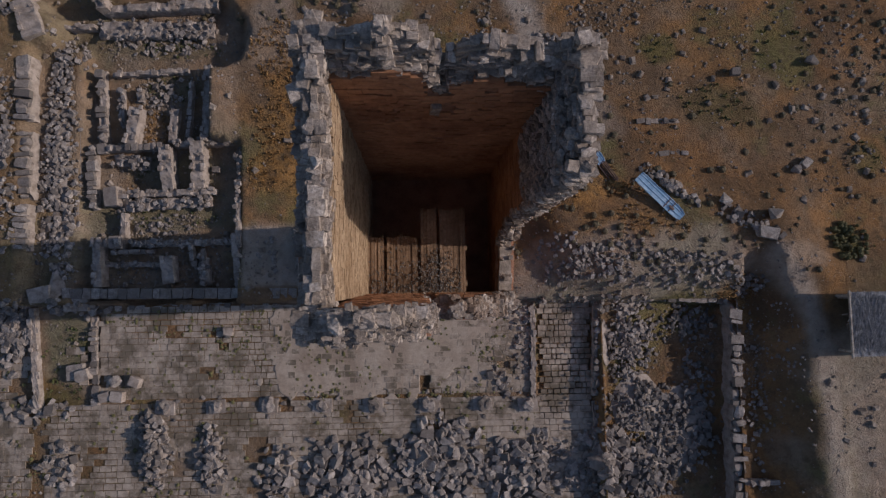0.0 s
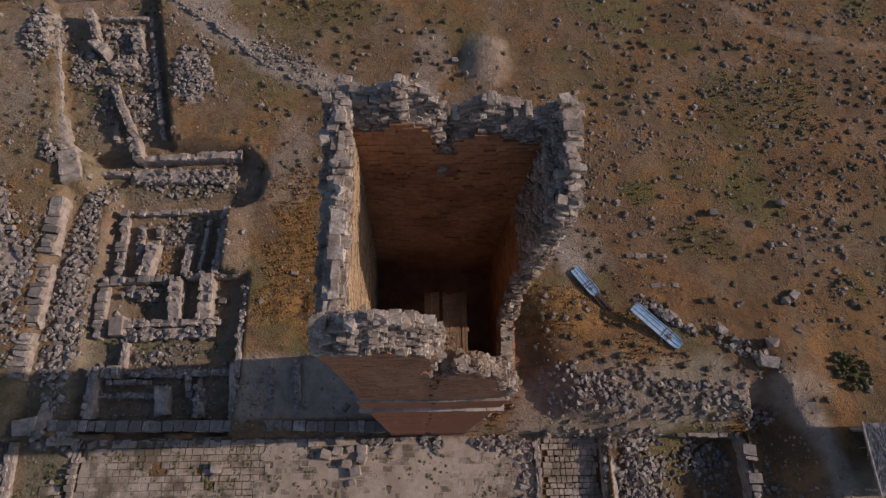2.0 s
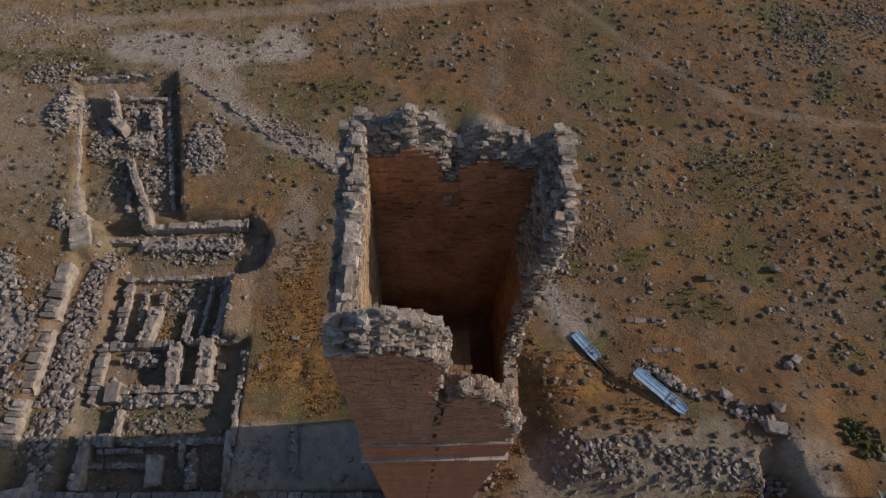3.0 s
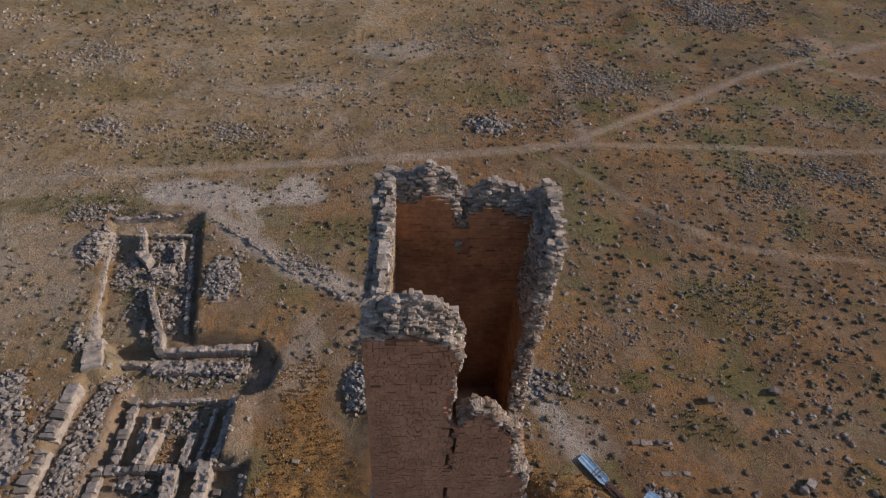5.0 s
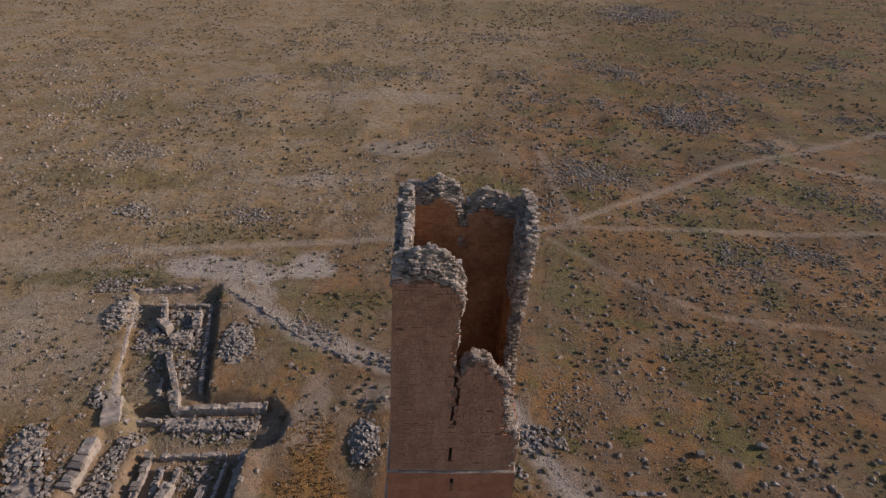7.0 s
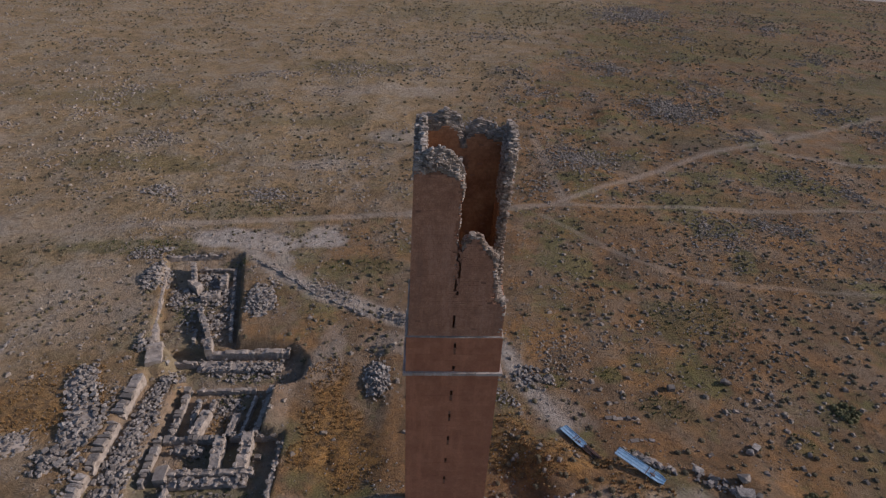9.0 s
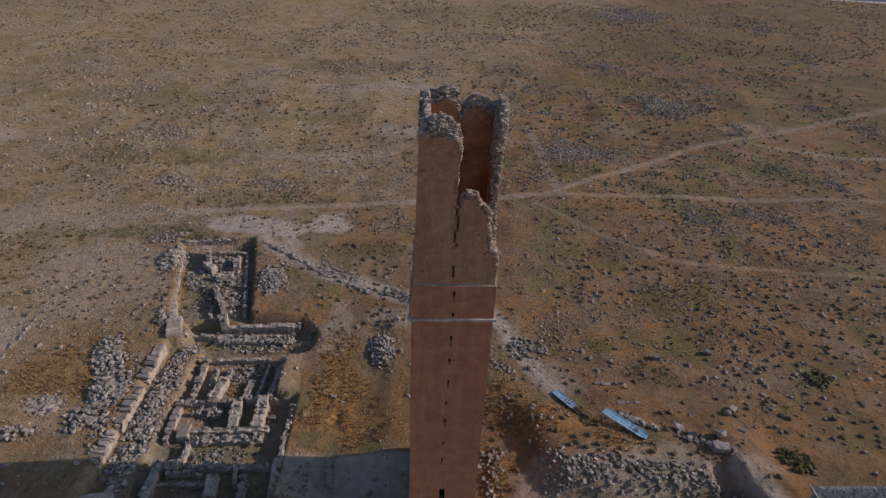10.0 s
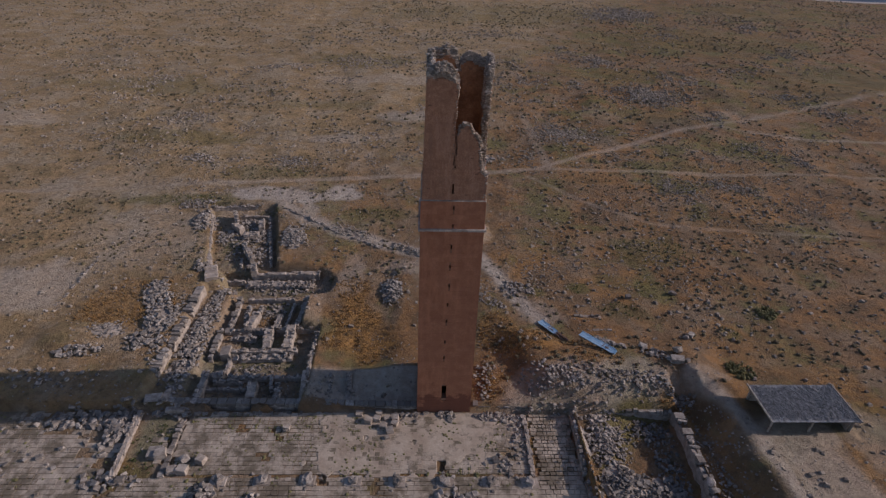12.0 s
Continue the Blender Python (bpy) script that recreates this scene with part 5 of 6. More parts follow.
# ---- heaps of fallen stones ----
def heap(x, y, rx, ry, turn, count, lo, hi, rise, label, seed, blocky=0.35):
    own = 90 if y < 30 else 40
    count, lo, hi = int(count * 1.3), lo * 0.62, hi * 0.74
    dark = "dark" in label
    rng = random.Random(seed)
    th = thing("rubble_heap", (x, y, 0), label, "rubble", "heaps of fallen stones")
    c, s = math.cos(turn), math.sin(turn)
    extra, spots = [], []
    for k in range(count):
        r, a = rng.random() ** 0.6 * rng.choice((0.9, 1.0, 1.15)), rng.uniform(0, 6.283)
        r *= 0.72 + 0.5 * float(noise2(2 + math.cos(a) * 1.4, math.sin(a) * 1.4, 0.6, seed))
        u, v = rx * r * math.cos(a), ry * r * math.sin(a)
        spots.append((r, u * c - v * s, u * s + v * c))
    lie = height([x + q[1] for q in spots], [y + q[2] for q in spots])
    for k, (r, dx, dy) in enumerate(spots):
        sz = rng.uniform(lo, hi) * (1.25 if rng.random() < 0.12 else 1)
        z = float(lie[k]) + rise * max(0, 1 - r ** 1.5) * rng.uniform(0.55, 1.0) + sz * 0.22
        size = (sz * rng.uniform(0.95, 1.5), sz * rng.uniform(0.8, 1.1), sz * rng.uniform(0.5, 0.85))
        eul = (rng.uniform(-.5, .5), rng.uniform(-.5, .5), rng.uniform(0, 6.3))
        if k < own:
            lib = DARK_ROCKS if dark else GREY_BLOCKS if rng.random() < blocky else GREY_ROCKS
            piece("stone", rng.choice(lib)[0], M_STONE, (dx, dy, z), size, eul, th)
        else:
            extra.append(((dx, dy, z), size, eul))
    if rise > 0.2:
        v = [(rx * 1.05 * q * (math.cos(a) * c) - ry * 1.05 * q * math.sin(a) * s, rx * 1.05 * q * math.cos(a) * s + ry * 1.05 * q * math.sin(a) * c) for q in (1.0, 0.7, 0.35) for a in np.linspace(0, 6.283, 18, endpoint=False)]
        low = height([x + p[0] for p in v], [y + p[1] for p in v])
        vs = [(px, py, float(g) - 0.1 + rise * 0.7 * (1 - q ** 1.5) + rng.uniform(-.06, .06)) for (px, py), g, q in zip(v, low, [1.0] * 18 + [0.7] * 18 + [0.35] * 18)]
        vs.append((0, 0, ground_z(x, y) + rise * 0.68))
        f = [(o + i, o + (i + 1) % 18, o + 18 + (i + 1) % 18, o + 18 + i) for o in (0, 18) for i in range(18)] + [(36 + i, 36 + (i + 1) % 18, 54) for i in range(18)]
        mesh_object("earth_core", vs, f, M_CORE, th, smooth=True)
    if extra:
        rest = joined_mixed("rubble", [(rng.choice(ROCKS if rng.random() < 0.7 else BLOCKS)[1:], *e) for e in extra], M_DARKS if dark else M_STONES, th)
        tagged(rest, kind="stuff")
    return th


HEAPS_WEST = [
    (-27.6, 8.5, 1.4, 9.4, 0, 430, 0.24, 0.5, 0.25, "long spill of grey fallen stones in a lane"),
    (-27.2, 17.2, 1.3, 1.9, 0, 60, 0.25, 0.48, 0.2, "spill of grey fallen stones"),
    (-32.5, 11.0, 1.9, 4.4, 0.25, 150, 0.26, 0.56, 0.4, "heap of tumbled grey blocks on bare soil"),
    (-34.8, 16.0, 1.7, 3.0, 0.3, 120, 0.24, 0.5, 0.4, "heap of tumbled grey blocks on bare soil"),
    (-33.0, 7.2, 1.3, 1.6, 0, 40, 0.3, 0.6, 0.3, "heap of tumbled grey blocks on bare soil"),
    (-37.0, 8.6, 1.8, 1.6, 0, 90, 0.15, 0.32, 0.35, "heap of small grey stones"),
    (-38.5, 5.4, 2.4, 0.9, 0.1, 50, 0.3, 0.6, 0.2, "scatter of grey blocks on bare soil"),
    (-31.0, 21.3, 1.2, 1.4, 0, 26, 0.35, 0.6, 0.2, "small heap of pale blocks"),
    (-20.8, 28.8, 2.1, 3.4, 0.2, 230, 0.2, 0.44, 0.45, "large heap of pale broken stones"),
    (-35.0, 33.5, 1.7, 3.2, 0.2, 170, 0.2, 0.5, 0.5, "heap of pale broken stones beside a dug enclosure"),
]
HEAPS_ENCLOSURE = [
    (-28.4, 33.6, 2.2, 1.8, 0, 100, 0.2, 0.5, 0.15, "fallen stones inside a dug enclosure"),
    (-25.4, 25.2, 1.2, 3.0, 0.24, 90, 0.2, 0.5, 0.15, "fallen stones inside a dug enclosure"),
    (-28.2, 26.4, 1.5, 2.4, 0.2, 60, 0.18, 0.42, 0.05, "fallen stones inside a dug enclosure"),
    (-20.0, 18.4, 4.0, 0.8, 0, 50, 0.2, 0.5, 0.0, "scatter of stones below a rubble bank"),
    (-20.6, 14.4, 2.2, 1.6, 0, 60, 0.15, 0.45, 0.0, "scatter of stones on the floor of a dug room"),
    (-20.6, 4.6, 2.4, 0.8, 0, 40, 0.2, 0.5, 0.0, "scatter of stones on the floor of a dug room"),
    (-37.5, 38.5, 3.4, 1.6, 0.2, 160, 0.15, 0.4, 0.2, "scatter of small pale stones"),
    (-30.6, 30.2, 1.5, 2.2, 0.2, 110, 0.2, 0.5, 0.15, "fallen stones inside a dug enclosure"),
    (-27.0, 30.6, 2.0, 2.2, 0.2, 90, 0.2, 0.6, 0.15, "fallen stones inside a dug enclosure"),
    (-24.3, 27.6, 0.8, 4.8, 0.24, 70, 0.2, 0.5, 0.1, "fallen stones along a dug bank"),
    (-6.3, 16.8, 1.5, 2.4, 0.1, 150, 0.2, 0.5, 0.5, "heap of grey stones on dry soil"),
    (-3.5, 25.5, 4.0, 1.0, -0.5, 110, 0.2, 0.45, 0.2, "ridge of stones along a track"),
    (-13.0, 30.6, 4.0, 1.3, -0.5, 90, 0.12, 0.4, 0.0, "scatter of stones along a track"),
    (-30.5, -3.4, 1.3, 2.6, 0, 90, 0.35, 0.7, 0.4, "tumbled grey blocks against a kerb"),
    (-34.0, -2.4, 4.0, 1.3, 0, 60, 0.35, 0.8, 0.2, "tumbled grey blocks on old paving"),
    (-20.3, -11.8, 1.2, 2.9, 0, 110, 0.3, 0.65, 0.9, "earth mound strewn with broken stones on paving"),
]
HEAPS_COURT = [
    (-16.2, -12.6, 1.1, 2.4, 0, 80, 0.3, 0.65, 0.6, "earth mound strewn with broken stones on paving"),
    (-27.2, -13.2, 1.5, 1.8, 0, 40, 0.35, 0.8, 0.2, "tumbled blocks on old paving"),
    (-29.0, -9.0, 2.2, 0.9, 0.1, 32, 0.4, 0.8, 0.2, "tumbled blocks on old paving"),
    (-11.5, -13.8, 1.4, 2.2, 0, 40, 0.4, 0.8, 0.3, "tumbled blocks on old paving"),
    (-6.2, -14.2, 3.5, 2.8, 0, 190, 0.35, 0.85, 0.5, "field of tumbled grey building blocks"),
    (0.5, -13.4, 4.0, 2.9, 0, 260, 0.35, 0.85, 0.5, "field of tumbled grey building blocks"),
    (7.0, -14.2, 3.8, 2.8, 0, 220, 0.35, 0.85, 0.5, "field of tumbled grey building blocks"),
    (12.5, -13.6, 3.4, 3.2, 0, 200, 0.35, 0.85, 0.4, "field of tumbled grey building blocks"),
    (26.6, -5.0, 1.2, 6.0, 0.1, 24, 0.12, 0.35, 0.0, "stones on the bank of a trench"),
    (24.0, -9.0, 0.9, 7.0, 0, 40, 0.2, 0.45, 0.1, "fallen stones on the floor of a trench"),
]
HEAPS_TRENCH = [
    (23.6, -0.6, 1.6, 1.0, 0, 60, 0.2, 0.5, 0.15, "fallen stones at the end of a trench"),
    (12.0, -1.9, 4.4, 0.7, 0, 80, 0.2, 0.45, 0.05, "tumbled stones along a broken wall"),
    (9.9, -4.6, 1.5, 3.2, 0, 70, 0.15, 0.45, 0.05, "stones strewn over dark paving"),
    (18.5, -11.5, 3.2, 4.0, 0, 230, 0.2, 0.6, 0.4, "heap of dark stones in a dug room"),
    (-44, -2.6, 8.0, 1.4, 0, 36, 0.3, 0.75, 0.1, "tumbled grey blocks on old paving"),
    (-42, 1.4, 9.0, 1.5, 0, 70, 0.2, 0.55, 0.1, "scatter of grey stones beside a row of blocks"),
    (-30.8, 9.0, 0.6, 6.5, 0.02, 60, 0.25, 0.55, 0.1, "broken masonry fallen from a wall"),
    (-37.5, -7.0, 6.0, 3.0, 0, 18, 0.25, 0.7, 0.05, "few grey blocks on old paving"),
    (-26.4, -1.5, 2.0, 0.8, 0, 30, 0.3, 0.7, 0.1, "tumbled blocks at the end of a wall"),
    (4.6, -7.4, 1.8, 1.8, 0, 18, 0.3, 0.6, 0.05, "fallen blocks at the edge of a paved court"),
]
HEAPS_ROOM = [
    (6.7, -4.6, 0.7, 3.2, 0, 34, 0.28, 0.5, 0.05, "row of fallen blocks along a kerb"),
    (5.2, -2.2, 2.6, 0.6, 0, 40, 0.28, 0.5, 0.1, "fallen blocks at the foot of a wall"),
    (0.2, -2.0, 1.1, 0.6, 0, 26, 0.3, 0.5, 0.2, "fallen blocks at the foot of the tower"),
    (-3.4, -1.9, 1.4, 0.6, 0, 14, 0.3, 0.55, 0.1, "few squared blocks at the foot of the tower"),
    (15.0, -4.8, 2.3, 2.9, 0, 280, 0.16, 0.44, 0.25, "heap of broken stones in a dug room"),
    (15.5, -9.5, 2.4, 2.4, 0, 150, 0.2, 0.5, 0.7, "heap of dark stones in a dug room"),
    (16.0, -14.5, 2.0, 2.6, 0, 140, 0.2, 0.55, 0.7, "heap of dark stones in a dug room"),
    (19.5, -3.4, 2.2, 1.4, 0, 90, 0.2, 0.5, 0.2, "heap of dark stones in a dug room"),
    (20.5, -7.0, 1.4, 3.0, 0, 60, 0.2, 0.5, 0.1, "scatter of dark stones in a dug room"),
    (10.5, 1.2, 2.8, 1.8, 0, 125, 0.12, 0.5, 0.1, "scatter of stones on a low bank"),
]
HEAPS_BANK = [
    (14.0, 0.9, 3.8, 1.7, 0, 120, 0.12, 0.5, 0.05, "scatter of stones on a low bank"),
    (19.0, 0.5, 3.4, 1.5, 0, 100, 0.12, 0.48, 0.05, "scatter of stones on a low bank"),
    (4.2, 2.0, 1.0, 2.4, 0, 60, 0.15, 0.4, 0.15, "stones at the foot of the tower"),
    (6.0, 14.5, 2.8, 0.8, -0.7, 120, 0.1, 0.3, 0.15, "ridge of stones along a footpath"),
    (9.5, 17.0, 2.4, 1.6, 0, 60, 0.2, 0.6, 0.1, "scatter of grey stones in dry soil"),
    (17.6, 6.9, 2.4, 0.5, -0.68, 40, 0.3, 0.6, 0.2, "row of stones beside a blue metal trough"),
    (23.0, 4.0, 2.8, 0.6, -0.5, 40, 0.25, 0.6, 0.1, "row of stones in dry soil"),
    (-43.5, 55.5, 3.2, 2.0, 0, 60, 0.2, 0.55, 0.1, "ruin of pale stones in a field"),
    (-26.0, 55.4, 3.4, 2.0, 0, 100, 0.2, 0.45, 0.15, "heap of stones in a field"),
    (3.5, 86, 10.0, 8.5, 0, 360, 0.15, 0.42, 0.05, "wide scatter of grey stones in a field"),
]
HEAPS_FIELD = [
    (26.5, 72, 9.0, 7.0, 0, 280, 0.15, 0.42, 0.05, "wide scatter of grey stones in a field"),
    (8.0, 57.5, 3.0, 2.4, 0, 90, 0.3, 0.7, 0.5, "heap of stones behind a track"),
    (44, 45.5, 8.0, 5.0, 0, 240, 0.12, 0.36, 0.05, "wide scatter of grey stones in a field"),
    (54, 101, 15.0, 8.0, 0.2, 380, 0.18, 0.5, 0.05, "wide scatter of dark stones in a field"),
]
HEAPS = HEAPS_WEST + HEAPS_ENCLOSURE + HEAPS_COURT + HEAPS_TRENCH + HEAPS_ROOM + HEAPS_BANK + HEAPS_FIELD
for k, row in enumerate(HEAPS):
    heap(*row, 500 + k)


# ---- single large stones ----
def fallen_block(x, y, size, turn, label, lib, seed, lift=0.0, group=""):
    rng = random.Random(seed)
    me, _, _ = rng.choice(lib)
    ob = new("fallen_block", me)
    ob.matrix_basis = Matrix.LocRotScale((x, y, ground_z(x, y) + size[2] * 0.42 + lift), Euler((rng.uniform(-.08, .08), rng.uniform(-.08, .08), turn)), size)
    return tagged(ob, label, "stone block", group)


for k, (x, y, sx, sy, sz, a) in enumerate([(24.8, 4.5, 1.1, 0.9, 0.8, 0.3), (24.3, 3.1, 1.4, 0.9, 0.7, -0.2), (29.1, 16.2, 1.0, 0.9, 0.6, 0.2), (23.2, 15.4, 0.7, 0.6, 0.5, 0), (-15.0, -3.6, 0.8, 0.8, 0.5, 0.3), (-26.0, -6.3, 1.3, 1.2, 0.5, 0.1), (-23.2, -7.0, 0.9, 0.8, 0.6, 0.5), (-16.2, 8.7, 0.6, 0.5, 0.5, 0), (27.5, 7.9, 0.9, 0.7, 0.5, 0.4), (2.4, 30.5, 0.6, 0.5, 0.4, 0), (21.5, 5.6, 1.0, 0.8, 0.6, -0.4), (28.3, 8.4, 0.8, 0.6, 0.5, 0.8)]):
    fallen_block(x, y, (sx, sy, sz), a, "large pale block lying on the ground", GREY_BLOCKS if k % 2 else GREY_ROCKS, 900 + k)
for k, (x, y) in enumerate([(-8.37, -1.9), (-7.4, -2.7), (-6.6, -2.5), (-6.5, -1.8), (-5.7, -2.4), (-4.9, -2.4), (-4.9, -3.05), (-5.95, -3.35), (-5.3, -3.85), (-5.5, -4.6), (-15.0, -3.5), (-21.7, -7.05), (-22.95, -8.1), (-23.85, -8.1), (-25.4, -6.5)]):
    s = (0.62, 0.7, 0.66, 0.56, 0.5, 0.66, 0.6, 0.64, 0.68, 0.42, 0.66, 0.8, 0.85, 0.75, 0.95)[k]
    fallen_block(x, y, (s * 1.1, s * 0.95, s * 0.8), 0.35 * math.sin(5 * k), "squared pale block lying on a paved court", PALE_BLOCKS, 970 + k, group="blocks lying on the court")
# leaning pier and big dressed blocks of the ruins
for k, (x, y, sx, sy, sz, a, rx) in enumerate([(-23.7, 6.6, 1.1, 1.5, 1.1, 0.1, 0.0), (-23.4, 3.2, 1.1, 1.0, 0.9, 0.0, 0.0), (-28.4, -0.6, 1.6, 1.3, 0.9, 0.2, 0.0), (-26.0, -1.2, 1.8, 1.4, 0.5, 0.0, 0.0)]):
    ob = fallen_block(x, y, (sx, sy, sz), a, "big dressed block among the ruins", PALE_BLOCKS, 940 + k)
    ob.rotation_euler.x = rx

# worn capitals and column bases along the court
for k, (x, y) in enumerate([(-19.6, -9.0), (-15.95, -9.0), (-12.1, -8.97), (-8.15, -9.05), (-4.4, -9.14), (-0.27, -9.2), (3.75, -9.15), (7.1, -9.3)]):
    rng = random.Random(60 + k)
    base = thing("column_base", (x, y, ground_z(x, y)), "rough worn column base half sunk in a paved court", "column base", "column bases along the court")
    wide, tall = rng.uniform(0.85, 1.2), rng.uniform(0.4, 0.6)
    bm = bmesh.new()
    add_box(bm, (-0.75, -0.55, -0.1), (0.75, 0.5, 0.13))
    bmesh.ops.bevel(bm, geom=list(bm.edges), offset=0.05, segments=2, affect="EDGES")
    for q in bm.verts:
        q.co += Vector((rng.uniform(-.04, .04), rng.uniform(-.04, .04), rng.uniform(-.02, .02)))
    part("plinth", bm, M_PATCHED, base, "worn pale plinth slab")
    prof = [(0.0, 0.62), (0.2, 0.6), (0.34, 0.5), (0.5, 0.44), (0.74, 0.5), (0.95, 0.42), (1.0, 0.2)]
    v, f = [], []
    for i, (z, r) in enumerate(prof):
        for j in range(14):
            a = j * 6.2832 / 14
            q = wide * r * (0.6 + 0.75 * float(noise2(4 + math.cos(a) * 1.6, 4 + math.sin(a) * 1.6 + z, 0.9, k))) * rng.uniform(0.93, 1.07)
            v.append((q * math.cos(a), q * math.sin(a), tall * z * (0.75 + 0.5 * float(noise2(3 + math.cos(a), 3 + math.sin(a), 0.8, k + 9))) - 0.06))
        if i:
            o = (i - 1) * 14
            f += [(o + j, o + (j + 1) % 14, o + 14 + (j + 1) % 14, o + 14 + j) for j in range(14)]
    f.append(tuple(range(len(v) - 14, len(v))))
    mesh_object("shaft_stump", v, f, M_STONE, base)
    base.rotation_euler = (rng.uniform(-.05, .05), rng.uniform(-.05, .05), rng.uniform(-0.12, 0.12))
    for j in range(rng.randint(2, 4)):
        a = rng.uniform(0, 6.28)
        s, r = rng.uniform(0.14, 0.36), rng.uniform(0.85, 1.3)
        piece("chip", rng.choice(GREY_ROCKS)[0], M_STONE, (r * math.cos(a), r * 0.8 * math.sin(a), s * 0.2), (s * 1.2, s, s * 0.7), (0.2, 0.1, a), base)


# ---- blue metal troughs ----
def trough(x, y, length, width, turn, seed, broken):
    rng = random.Random(seed)
    z = max(ground_z(x + math.cos(turn) * length * q, y + math.sin(turn) * length * q) for q in (-.45, -.2, 0, .2, .45))
    label = "long faded blue metal trough with a torn rusty end" if broken else "long faded blue metal trough lying on dry soil"
    th = thing("metal_trough", (x, y, z + 0.02), label, "metal trough", "blue troughs in the field")
    th.rotation_euler.z = turn
    bm = bmesh.new()
    L, W, Hh = length / 2, width / 2, 0.2
    sect = [(-W * 0.7, 0.0), (-W, Hh * 0.8), (-W, Hh + 0.02), (-W * 0.9, Hh + 0.02), (-W * 0.86, Hh - 0.03), (-W * 0.3, Hh - 0.035), (-W * 0.27, Hh), (-W * 0.2, Hh), (-W * 0.17, Hh - 0.035), (W * 0.42, Hh - 0.03), (W * 0.45, Hh), (W * 0.52, Hh), (W * 0.55, Hh - 0.03), (W * 0.86, Hh - 0.03), (W * 0.9, Hh + 0.02), (W, Hh + 0.02), (W, Hh * 0.8), (W * 0.7, 0.0)]
    rows = []
    for i in range(17):
        u = -L + 2 * L * i / 16
        k = (0.62, 0.86, 0.96)[16 - i] if i > 13 else (0.93 if i == 0 else 1.0)
        dent = rng.uniform(-.02, .012)
        rows.append([bm.verts.new((u + rng.uniform(-.01, .01), p * k + rng.uniform(-.01, .01), q + (dent if 3 < j < 14 else 0) + rng.uniform(-.008, .008))) for j, (p, q) in enumerate(sect)])
    for a, b in zip(rows[:-1], rows[1:]):
        for j in range(len(sect) - 1):
            bm.faces.new((a[j], b[j], b[j + 1], a[j + 1]))
    bm.faces.new(rows[0])
    bm.faces.new(rows[-1][::-1])
    bmesh.ops.recalc_face_normals(bm, faces=list(bm.faces))
    part("body", bm, M_BLUE, th)
    for q in ((0.1, 0.3) if broken else (0.52, 0.3)):
        bm = bmesh.new()
        add_box(bm, (q * L - 0.035, -W * 0.95, Hh - 0.05), (q * L + 0.035, W * 0.95, Hh + 0.025))
        bmesh.ops.bevel(bm, geom=list(bm.edges), offset=0.012, segments=1, affect="EDGES")
        part("rib", bm, M_RUST, th, "rusty cross rib")
    bm = bmesh.new()
    add_box(bm, (L * 0.42, -W * 0.3, Hh - 0.04), (L * 0.62, W * 0.1, Hh + 0.05))
    bmesh.ops.bevel(bm, geom=list(bm.edges), offset=0.02, segments=1, affect="EDGES")
    part("hatch", bm, M_RUST, th, "dark hatch cover")
    if broken:
        for j in range(5):
            bm = bmesh.new()
            add_box(bm, (L - 0.1, -W * 0.8 + j * W * 0.36, 0.1), (L + rng.uniform(0.9, 1.9), -W * 0.8 + j * W * 0.36 + 0.05, 0.15 + rng.uniform(0, .12)))
            part("bent_bar", bm, M_RUST, th, "rusty bent bar")
    return th


trough(16.65, 5.8, 4.3, 0.9, math.radians(-45), 1, False)
trough(12.05, 9.55, 2.6, 0.8, math.radians(-54), 2, True)


